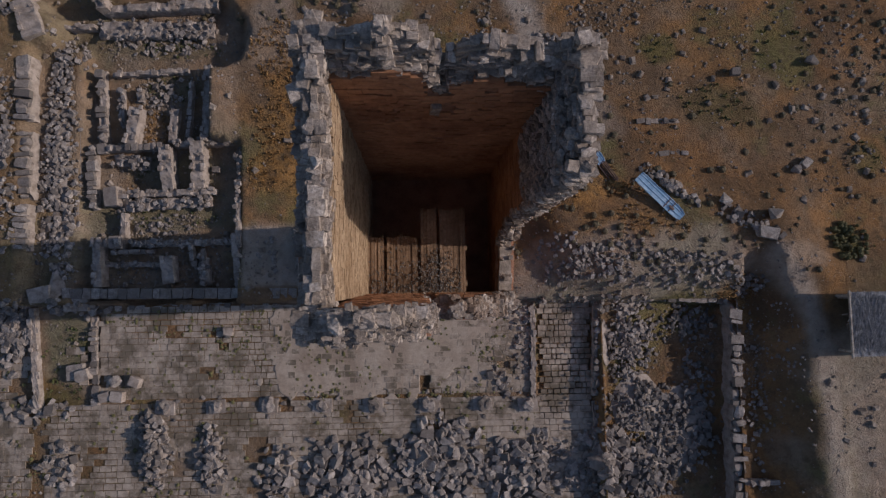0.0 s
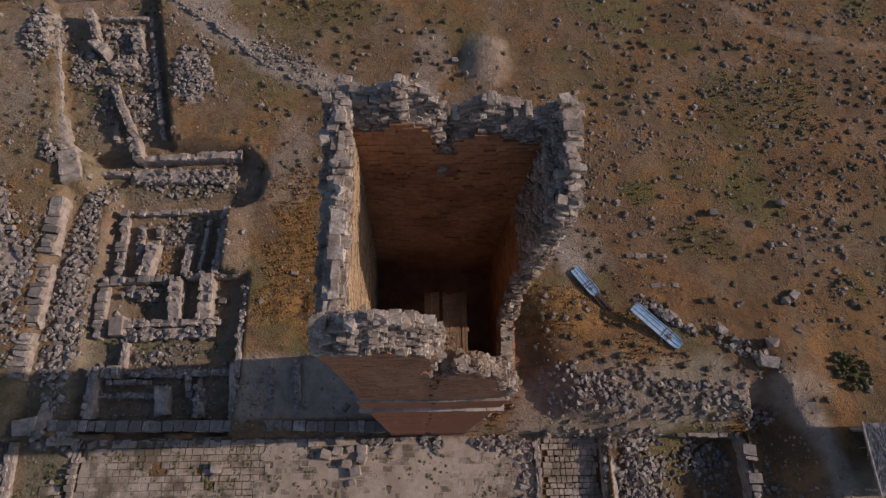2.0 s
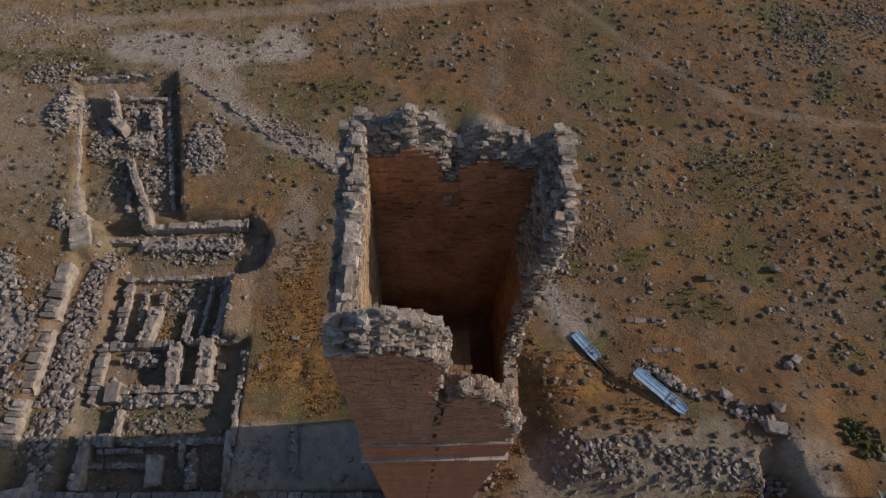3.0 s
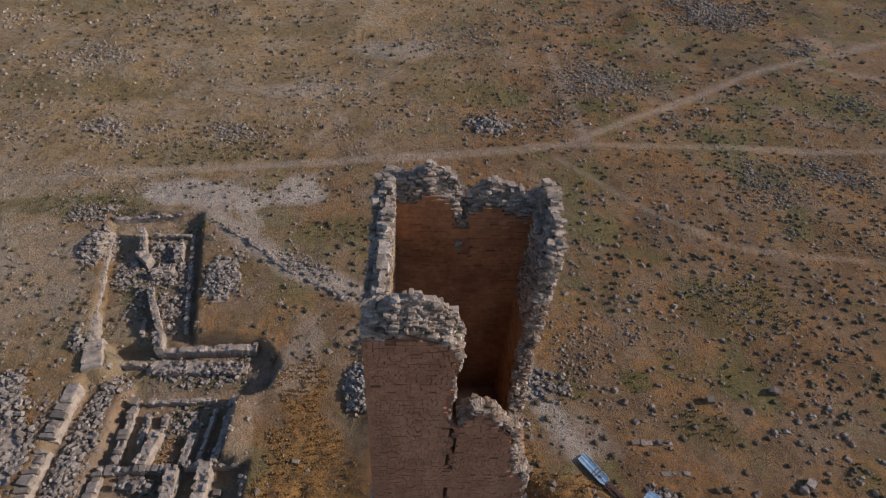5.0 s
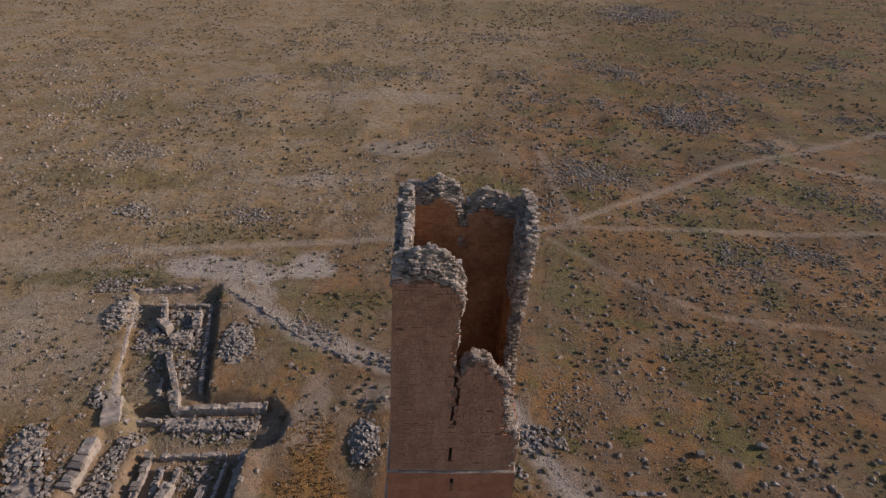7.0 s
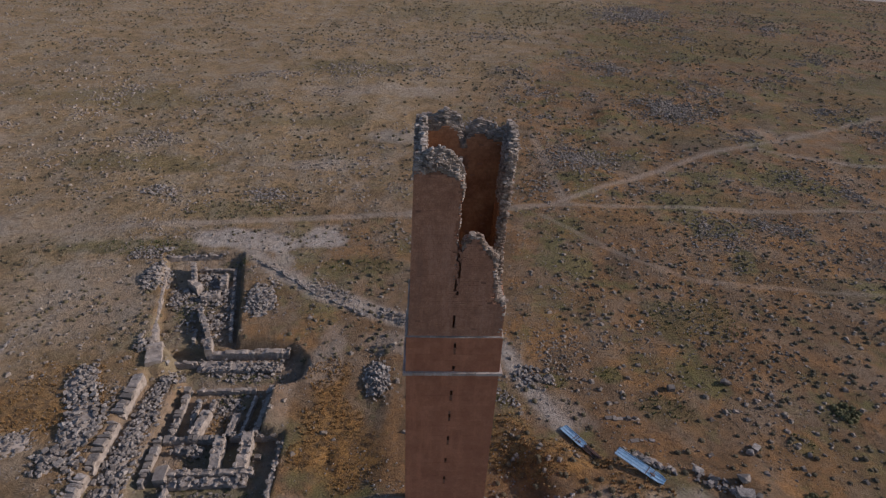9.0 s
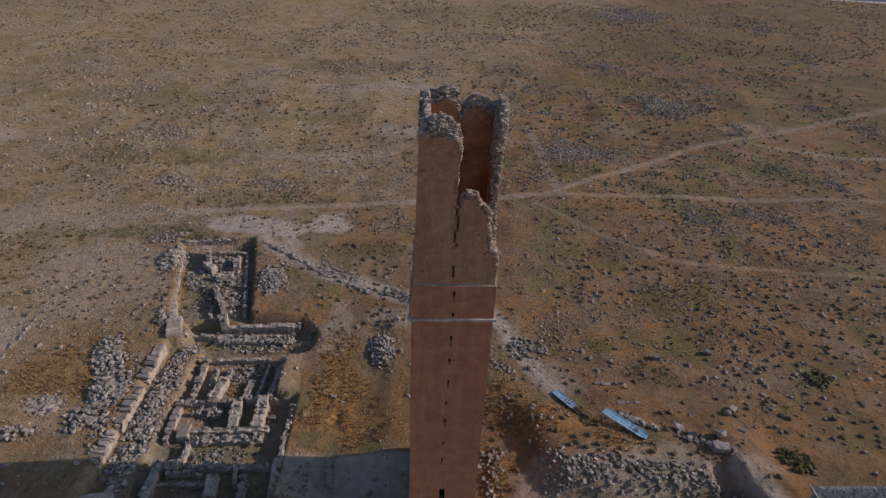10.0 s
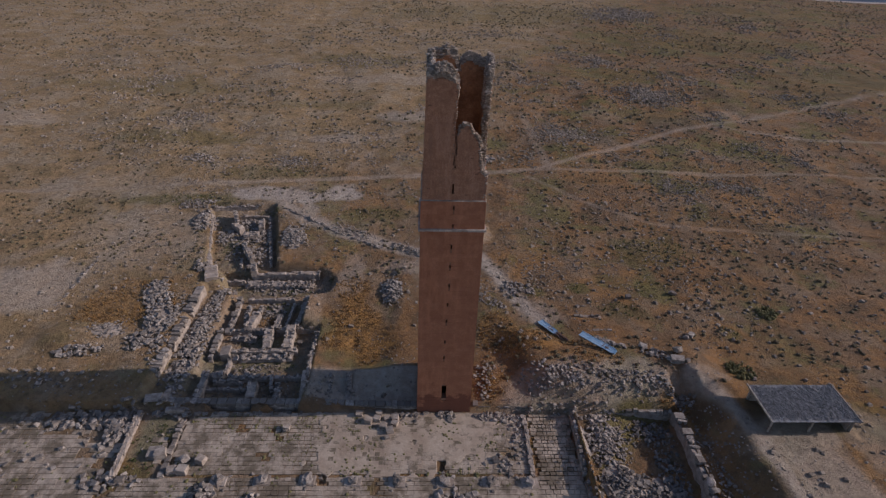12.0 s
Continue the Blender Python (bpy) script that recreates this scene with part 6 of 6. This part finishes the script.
# ---- reed-roofed shelter ----
def shelter():
    x0, x1, y0, y1, zr = 29.3, 37.6, -5.75, -1.25, 3.0
    th = thing("shelter", (0, 0, 0), "low open shelter with a grey reed roof on poles", "shelter")
    rng = random.Random(8)
    g = 1.45
    for x in (x0 + 0.3, (x0 + x1) / 2, x1 - 0.3):
        for y in (y0 + 0.3, y1 - 0.3):
            bm = bmesh.new()
            r = bmesh.ops.create_cone(bm, cap_ends=True, segments=8, radius1=0.1, radius2=0.08, depth=zr - g + 0.1)
            bmesh.ops.translate(bm, verts=r["verts"], vec=(x, y, (zr + g) / 2))
            part("post", bm, M_POLE, th)
    for y in (y0 + 0.3, y1 - 0.3):
        bm = bmesh.new()
        add_box(bm, (x0, y - 0.06, zr - 0.02), (x1, y + 0.06, zr + 0.1))
        part("beam", bm, M_POLE, th)
    for x in (x0 - 0.02, x1 + 0.02):
        bm = bmesh.new()
        add_box(bm, (x - 0.06, y0 - 0.1, zr + 0.1), (x + 0.06, y1 + 0.1, zr + 0.24))
        bmesh.ops.bevel(bm, geom=list(bm.edges), offset=0.02, segments=1, affect="EDGES")
        part("edge_pole", bm, M_POLE, th, "pale pole along the roof edge")
    bm = bmesh.new()
    add_box(bm, (x0, y0, zr + 0.06), (x1, y1, zr + 0.14))
    roof = part("roof_mat", bm, M_REED, th, "grey reed roof mat")
    n = 1500
    pos = np.stack([np.random.uniform(x0 + 0.2, x1 - 0.1, n), np.random.uniform(y0 + 0.3, y1 - 0.2, n), zr + 0.16 + np.random.uniform(0, 0.06, n)], 1)
    size = np.stack([np.random.uniform(0.8, 2.0, n), np.full(n, 0.035), np.full(n, 0.03)], 1)
    turns = np.stack([np.zeros(n), np.random.uniform(-.05, .05, n), np.radians(np.random.normal(82, 26, n))], 1)
    keep = (pos[:, 1] + size[:, 0] / 2 < y1 + 0.15) & (pos[:, 1] - size[:, 0] / 2 > y0 - 0.15)
    ob = joined("reeds", (PEBBLE_V, PEBBLE_F), pos[keep], size[keep], turns[keep], M_REED, roof, "loose grey reeds")
    tagged(ob, kind="stuff")
    bm = bmesh.new()
    add_box(bm, (x0 + 0.4, y1 - 0.5, g - 0.2), (x1 - 0.4, y1 - 0.2, zr))
    part("back_wall", bm, M_CORE, th)
    bm = bmesh.new()
    add_box(bm, (x1 - 0.5, y0 + 0.4, g - 0.2), (x1 - 0.2, y1 - 0.5, zr))
    part("end_wall", bm, M_CORE, th)


shelter()

# ---- far lake at the edge of the steppe ----
def lake():
    edge = [(190, 306), (202, 291), (214, 284), (226, 280.5), (240, 279), (260, 279), (300, 284), (420, 320), (700, 400)]
    back = [(900, 700), (500, 800), (300, 480), (215, 350)]
    v = [(x, y, 2.45) for x, y in edge + back]
    tagged(mesh_object("water", v, [tuple(range(len(v)))], M_WATER), "dark blue lake far off with a pale shore", "water", kind="structure")
    n = len(edge)
    shore = [(x - 2.0, y - 2.2 - 1.0 * math.sin(x), 2.36) for x, y in edge] + [(x + 0.5, y + 1.5, 2.50) for x, y in edge]
    tagged(mesh_object("trim", shore, [(i, i + 1, n + i + 1, n + i) for i in range(n - 1)], M_CORNICE), "pale chalky lake shore", "shore", kind="structure")


# ---- scattered stones and plants of the steppe ----
def scatter(n, x0, x1, y0, y1, cluster, seed, bare=0.0):
    """Places on open ground, thinned by a noise so that they gather in drifts; none on tracks, paving or in the tower."""
    r = np.random.RandomState(seed)
    x, y = r.uniform(x0, x1, n), r.uniform(y0, y1, n)
    dens = fbm(x, y, cluster, seed + 5, 4)
    keep = r.uniform(0.34, 0.66, n) < dens - bare
    keep &= ~((x > -25.5) & (x < 9) & (y < -1))
    keep &= ~((x > -2.9) & (x < 2.9) & (y > -1.4) & (y < 4.3))
    keep &= ~((x > 28.5) & (x < 38) & (y > -6.5) & (y < -0.5))
    for pts, w, a in TRACKS[:3]:
        keep &= way_distance(x, y, pts) > 1.3 * w
    x, y = x[keep], y[keep]
    return x, y, height(x, y), r


def stones(name, n, area, cluster, lo, hi, seed, mat, label, bare=0.0):
    x, y, z, r = scatter(n, *area, cluster, seed, bare)
    s = lo + (hi - lo) * r.uniform(0, 1, len(x)) ** 3
    size = np.stack([s * r.uniform(0.9, 1.5, len(x)), s * r.uniform(0.8, 1.1, len(x)), s * r.uniform(0.5, 0.9, len(x))], 1)
    turns = np.stack([r.uniform(-.3, .3, len(x)), r.uniform(-.3, .3, len(x)), r.uniform(0, 6.28, len(x))], 1)
    ob = joined(name, (PEBBLE_V, PEBBLE_F), np.stack([x, y, z + s * 0.15], 1), size, turns, mat)
    return tagged(ob, label, "stones", kind="stuff")


stones("field_stones", 9000, (-60, 70, -20, 70), 9, 0.08, 0.5, 1, M_FAR, "grey stones strewn over dry steppe soil")
stones("pebbles", 20000, (-45, 40, -17, 45), 6, 0.05, 0.2, 2, M_STONES, "small pale stones strewn over dry soil", 0.02)
stones("pale_stones", 5000, (4, 85, 6, 75), 8, 0.10, 0.5, 6, M_FAR, "pale stones dotted over the shrubby steppe")
stones("far_stones", 46000, (-170, 230, 56, 330), 14, 0.18, 0.66, 3, M_FAR, "grey stones strewn over the far steppe", 0.03)


def tussock(r, blades, spread, tall):
    v, f = [], []
    for k in range(blades):
        a, t = r.uniform(0, 6.283), r.uniform(0.1, 1.0)
        c = np.array([math.cos(a), math.sin(a), 0])
        s = np.array([-math.sin(a), math.cos(a), 0])
        root = c * 0.12 * t
        tip = c * spread * t + np.array([0, 0, tall * (1.1 - 0.7 * t) * r.uniform(0.7, 1.1)])
        mid = root * 0.45 + tip * 0.55 + np.array([0, 0, 0.1 * tall])
        w = 0.16 * spread
        o = len(v)
        v += [root - s * w * 0.4, root + s * w * 0.4, mid + s * w, mid - s * w, tip]
        f += [(o, o + 1, o + 2), (o, o + 2, o + 3), (o + 3, o + 2, o + 4)]
    return np.array(v), np.array(f)


def cushion(r, leaves, tall):
    """A low rounded shrub: a dense twiggy heart under many small leaves."""
    v, f = [], []
    for ring, (q, z) in enumerate(((0.36, 0.0), (0.33, 0.45), (0.18, 0.78))):
        v += [np.array([q * math.cos(a) * r.uniform(0.8, 1.1), q * math.sin(a) * r.uniform(0.8, 1.1), tall * z]) for a in np.arange(7) * 0.8976]
        if ring:
            o = 7 * (ring - 1)
            f += [t for k in range(7) for t in ((o + k, o + (k + 1) % 7, o + 7 + k), (o + (k + 1) % 7, o + 7 + (k + 1) % 7, o + 7 + k))]
    f += [(14, 14 + k, 15 + k) for k in range(1, 6)]
    for k in range(leaves):
        a, t = r.uniform(0, 6.283), math.sqrt(r.uniform(0, 1))
        rad = 0.46 * (0.85 + 0.15 * math.sin(3 * a + 1))
        c = np.array([rad * t * math.cos(a), rad * t * math.sin(a), tall * math.sqrt(max(0.0, 1.02 - t * t)) * r.uniform(0.75, 1.05)])
        d1, d2 = r.normal(0, 1, 3), r.normal(0, 1, 3)
        d1, d2 = 0.085 * d1 / np.linalg.norm(d1), 0.085 * d2 / np.linalg.norm(d2)
        o = len(v)
        v += [c - d1, c + d1, c + d2]
        f.append((o, o + 1, o + 2))
    return np.array(v), np.array(f)


TR = np.random.RandomState(4)
BUSH, GRASS = cushion(TR, 40, 0.5), tussock(TR, 12, 0.45, 0.7)


def plants(name, n, area, cluster, lo, hi, seed, mat, label, shape, bare=0.0, near=None):
    x, y, z, r = scatter(n, *area, cluster, seed, bare)
    if near is not None:
        k = patches(x, y, near, 51) > 0.25
        x, y, z = x[k], y[k], z[k]
    s = r.uniform(lo, hi, len(x))
    size = np.stack([s, s * r.uniform(0.8, 1.2, len(x)), s * r.uniform(0.6, 1.0, len(x))], 1)
    turns = np.stack([np.zeros(len(x)), np.zeros(len(x)), r.uniform(0, 6.28, len(x))], 1)
    ob = joined(name, shape, np.stack([x, y, z - 0.02], 1), size, turns, mat)
    return tagged(ob, label, "plants", kind="stuff")


def drifts(name, rows, seed, mat, label):
    """Thick spreads of stones that lie in patches about the steppe: centre, reach along x and y, count, size."""
    r = np.random.RandomState(seed)
    xs, ys, ss = [], [], []
    for cx, cy, rx, ry, n, s in rows:
        n = int(1.7 * n)
        x, y = r.normal(cx, rx * 0.55, n), r.normal(cy, ry * 0.55, n)
        k = fbm(x, y, 0.6 * min(rx, ry) + 0.5, seed, 3) > 0.47
        xs.append(x[k]); ys.append(y[k]); ss.append(0.46 * s * (0.45 + r.uniform(0, 1, k.sum()) ** 2))
    x, y, s = np.concatenate(xs), np.concatenate(ys), np.concatenate(ss)
    size = np.stack([s * r.uniform(0.9, 1.5, len(x)), s * r.uniform(0.8, 1.1, len(x)), s * r.uniform(0.6, 0.9, len(x))], 1)
    turns = np.stack([r.uniform(-.3, .3, len(x)), r.uniform(-.3, .3, len(x)), r.uniform(0, 6.28, len(x))], 1)
    ob = joined(name, (PEBBLE_V, PEBBLE_F), np.stack([x, y, height(x, y) + s * 0.2], 1), size, turns, mat)
    return tagged(ob, label, "stones", kind="stuff")


DRIFTS_WEST = [(-70, 108, 5.8, 12, 260, .8), (-72, 97, 4.8, 5, 170, .8), (-73, 89, 5, 3, 120, .8), (-52, 76, 7.3, 4, 240, .7), (-66, 66, 2, 2, 50, .7), (-54, 54.3, 2.4, 2.4, 90, .6), (-39, 54, 5.2, 3, 200, .6), (-25, 55.5, 4, 3.6, 240, .55), (-42, 120, 8.6, 6.7, 260, .9), (-39, 98, 4.4, 5.9, 200, .8), (-25, 116, 5.7, 18, 300, .8), (-18, 128, 9, 8, 280, .9), (-40, 72, 2, 2.3, 50, .7), (-12.5, 71, 2.9, 5, 160, .6), (-8, 54, 5, 4.5, 300, .55), (-53, 91, 4.7, 3, 90, .8)]
DRIFTS_FAR_WEST = [(-50, 101, 3.8, 3.5, 80, .8), (-83, 82, 3.2, 4.5, 90, .7), (-92, 118, 8, 6, 160, .9), (-63, 52, 2.5, 1.8, 40, .6), (-20, 62, 3.8, 3.3, 80, .6), (-2, 130, 6.3, 11, 260, .9), (-30, 160, 18, 8, 260, 1.0), (-90, 150, 22, 8, 260, 1.0), (-42, 46, 7, 1.6, 240, .4), (-36, 43.5, 6, 1.4, 160, .4), (-70, 60, 6, 3, 80, .6)]
DRIFTS_EAST = [(82, 218, 14, 17, 900, 1.5), (130, 191, 12, 11, 420, 1.3), (86, 172, 5.3, 9, 200, 1.1), (43, 144, 3.6, 9.6, 240, 1.0), (52, 135, 6.9, 8.9, 380, 1.0), (22, 111, 6.5, 8, 260, .9), (40, 110, 5.9, 5, 200, .9), (55, 100, 9.9, 6.5, 700, .9), (69, 115, 4.7, 6.8, 200, .9), (26.7, 70.7, 6.6, 6.0, 560, .65), (66, 85, 6.4, 5.1, 260, .75), (17.5, 57.5, 1.5, 4.9, 170, .6), (37, 60, 2.8, 2.2, 160, .5), (40, 46, 4, 5.9, 340, .5), (52.5, 48, 4.1, 3.6, 300, .55), (71, 58.5, 3.9, 5, 200, .6)]
DRIFTS_FAR_EAST = [(97, 88, 4, 8.3, 160, .8), (24.5, 94, 7.8, 2, 160, .8), (112, 148, 12, 8.7, 320, 1.0), (21, 126, 7, 6, 240, .9), (94, 103, 6, 5.3, 160, .8), (64, 64, 4.3, 3.4, 130, .6), (62, 40, 7, 5, 160, .5), (44, 36, 5, 3, 110, .45), (95, 130, 18, 8, 300, 1.0), (20, 170, 18, 8, 260, 1.1)]
DRIFTS_NEAR = [(28, 26, 4, 3, 90, .45), (33, 14, 3, 2, 90, .35), (21, 22, 4, 2, 80, .45), (13, 20, 4, 4, 220, .4), (4.8, 19, 1.6, 4, 130, .35), (35, 20, 6, 4, 90, .5), (5, 6, 2, 5, 160, .25), (14, -6, 4, 8, 260, .35), (20, -8, 3, 8, 220, .4), (24.5, -7, 1.5, 8, 160, .35)]
DRIFTS_RUINS = [(-20, 14, 5, 4, 260, .3), (-20, 8.5, 6, 2.5, 200, .3), (-20, 4.5, 6, 1.5, 160, .32), (-18, 1, 8, 1.5, 240, .34), (-28, 30, 3, 7, 300, .36), (-25, 24, 3, 3, 150, .36), (-20, 18.2, 6, 1.2, 200, .26), (-31, 12, 2.5, 8, 200, .3)]
drifts("stone_drifts", DRIFTS_WEST + DRIFTS_FAR_WEST + DRIFTS_EAST + DRIFTS_FAR_EAST + DRIFTS_NEAR + DRIFTS_RUINS, 33, M_FAR, "patches of brownish grey stones thick over the steppe")
plants("shrubs", 3400, (4, 90, 0, 75), 11, 0.3, 0.8, 11, M_SHRUB, "low dark thorny shrubs dotted over the steppe", BUSH, -0.05)
plants("shrubs", 3000, (-90, 4, 20, 75), 9, 0.35, 0.8, 12, M_SHRUB, "low dark thorny shrubs dotted over the steppe", BUSH, 0.02)
plants("shrubs", 20000, (-170, 230, 75, 330), 18, 0.45, 1.15, 13, M_SHRUB, "low dark thorny shrubs dotted over the far steppe", BUSH, 0.0)
def bush(x, y, wide, tall, seed):
    r = np.random.RandomState(seed)
    n = 60
    a, t = r.uniform(0, 6.28, n), np.sqrt(r.uniform(0, 1, n)) * wide * 0.5
    px, py = x + t * np.cos(a), y + t * np.sin(a)
    th = thing("bush", (0, 0, 0), "broad olive-green bush on dry soil", "bush")
    pos = np.stack([px, py, height(px, py) + 0.1 * tall], 1)
    size = np.stack([r.uniform(0.25, 0.7, n), r.uniform(0.25, 0.7, n), np.full(n, tall) * r.uniform(0.8, 1.8, n)], 1)
    part_of = joined("foliage", cushion(r, 70, 0.6), pos, size, np.stack([np.zeros(n), np.zeros(n), a], 1), M_BUSH, th)
    return th


bush(31.0, 2.4, 3.0, 0.45, 3)
bush(39.5, 12.5, 2.4, 0.4, 4)
plants("dry_grass", 22000, (-42, 26, -4, 24), 4, 0.25, 0.5, 14, M_DRY, "dry orange grass in tufts", GRASS, -0.1, DRY)
plants("weeds", 16000, (-45, 45, -14, 56), 5, 0.25, 0.55, 15, M_GREEN, "patches of low green weeds", GRASS, -0.1, MOSS)
lake()


# ---- paved courts ----
def paved(x0, x1, y0, y1, row, lo, hi, seed, gaps, near_box, label):
    rng = random.Random(seed)
    th = thing("pavement", (0, 0, 0), label, "paving", kind="structure")
    me = SLABS[0][0].copy()
    me.materials.append(M_SLAB)
    made, extra = 0, []
    y = y0
    while y < y1:
        h = row * rng.uniform(0.85, 1.15)
        x = x0 - rng.uniform(0, lo)
        while x < x1:
            w = rng.uniform(lo, hi)
            cx, cy = x + w / 2, y + h / 2
            x += w
            worn = 0.6 * noise2(cx, cy, 3.2, seed) + 0.4 * noise2(cx, cy, 0.9, seed + 3)
            if float(worn) > 0.88 - gaps or cx > x1 or cx < x0 or any(abs(cx - a) < c + 0.2 and abs(cy - b) < d + 0.2 for a, b, c, d in PITS):
                continue
            at = (cx, cy, -0.56 + rng.uniform(-0.02, 0.02) + 0.04 * float(noise2(cx, cy, 2.5, 2)))
            joint = rng.choice((0.006, 0.012, 0.035)) + 0.05 * float(step(0.40, 0.75, noise2(cx, cy, 3.0, seed + 1))) * rng.uniform(0.3, 1.3)
            size = (w - joint, h - joint * rng.uniform(0.7, 1.4), 0.2)
            eul = (rng.uniform(-.015, .015), rng.uniform(-.015, .015), rng.uniform(-.015, .015))
            if made < 300 and near_box[0] < cx < near_box[1] and near_box[2] < cy < near_box[3]:
                piece("paving_slab", me, M_SLAB, at, size, eul, th)
                made += 1
            else:
                extra.append((at, size, eul))
        y += h
    if not extra:
        return
    rest = joined("worn_slabs", SLABS[2][1:], [e[0] for e in extra], [e[1] for e in extra], [e[2] for e in extra], M_SLABS, th)
    tagged(rest, kind="stuff")


paved(-24.3, 7.4, -8.4, -1.9, 0.46, 0.4, 0.95, 21, 0.08, (-12, 4, -8.4, -1.9), "court paved with worn pale limestone slabs")
paved(-28.2, 12.0, -19, -9.0, 0.44, 0.4, 0.9, 22, 0.12, (-20, 6, -11.5, -9.0), "old court of worn paving slabs")
paved(-60, -29.3, -19, -1.6, 0.48, 0.4, 0.95, 23, 0.22, (-40, -30, -8, -3), "old court of worn paving slabs with earth between")
paved(-28.2, -25.2, -9.0, -5.0, 0.6, 0.5, 0.9, 24, 0.5, (-29, -25, -9, -5), "mossy strip of paving between kerbs")
paved(8.2, 11.9, -9.0, -2.0, 0.42, 0.3, 0.7, 25, 0.2, (8, 12, -9, -2), "strip of dark paving slabs beside a wall")


# ---- thin lime screed that still covers part of the court ----
def screed():
    xs, ys = np.arange(-15.5, 7.3, 0.09), np.arange(-8.75, -1.75, 0.09)
    nx, ny = len(xs), len(ys)
    gx, gy = np.meshgrid(xs, ys)
    cover = step(-15.0, -9.5, gx) - 0.6 * step(3.5, 7.0, gx) - 0.55 * step(7.2, 8.7, -gy) - 0.32 * step(-4, 1, gx) * step(4.6, 6.5, -gy)
    holes = fbm(gx, gy, 0.75, 81, 2) + 0.3 * (fbm(gx, gy, 3.5, 83, 2) - 0.5)
    keep = (holes < 0.16 + 0.70 * cover) & ~((np.abs(gx + 0.5) < 0.35) & (np.abs(gy + 7.6) < 0.55))
    z = -0.435 + 0.03 * (fbm(gx, gy, 1.6, 85) - 0.5) + 0.012 * (fbm(gx, gy, 0.3, 86, 2) - 0.5)
    jit = 0.04 * (noise2(gx, gy, 0.09, 87) - 0.5), 0.04 * (noise2(gx, gy, 0.09, 88) - 0.5)
    v = np.stack([gx + jit[0], gy + jit[1], z], -1).reshape(-1, 3)
    idx = np.arange(nx * ny).reshape(ny, nx)
    full = keep[:-1, :-1] & keep[1:, :-1] & keep[:-1, 1:] & keep[1:, 1:]
    f = np.stack([idx[:-1, :-1][full], idx[:-1, 1:][full], idx[1:, 1:][full], idx[1:, :-1][full]], 1)
    ob = mesh_object("screed", v.tolist(), f.tolist(), M_SCREED, None, smooth=True)
    solid = ob.modifiers.new("thickness", "SOLIDIFY")
    solid.thickness, solid.offset = 0.04, -1
    return tagged(ob, "worn pale lime screed over part of a paved court", "screed", kind="structure")


screed()


def court_weeds(n, area, seed, lo, hi):
    r = np.random.RandomState(seed)
    x, y = r.uniform(area[0], area[1], n), r.uniform(area[2], area[3], n)
    k = r.uniform(0.42, 0.75, n) < fbm(x, y, 2.2, seed + 2)
    x, y = x[k], y[k]
    s = lo + (hi - lo) * r.uniform(0, 1, len(x)) ** 2
    size = np.stack([s, s, s * 0.6], 1)
    ob = joined("weeds", BUSH, np.stack([x, y, height(x, y) + 0.03], 1), size, np.stack([0 * x, 0 * x, r.uniform(0, 6.28, len(x))], 1), M_BUSH)
    return tagged(ob, "low dry weeds rooted between paving slabs", "plants", kind="stuff")


court_weeds(2600, (-24, 7.3, -8.6, -1.9), 71, 0.08, 0.4)
court_weeds(3000, (-60, 12, -17, -8.6), 72, 0.12, 0.5)
court_weeds(600, (-60, -29.5, -9, -1.6), 73, 0.15, 0.5)
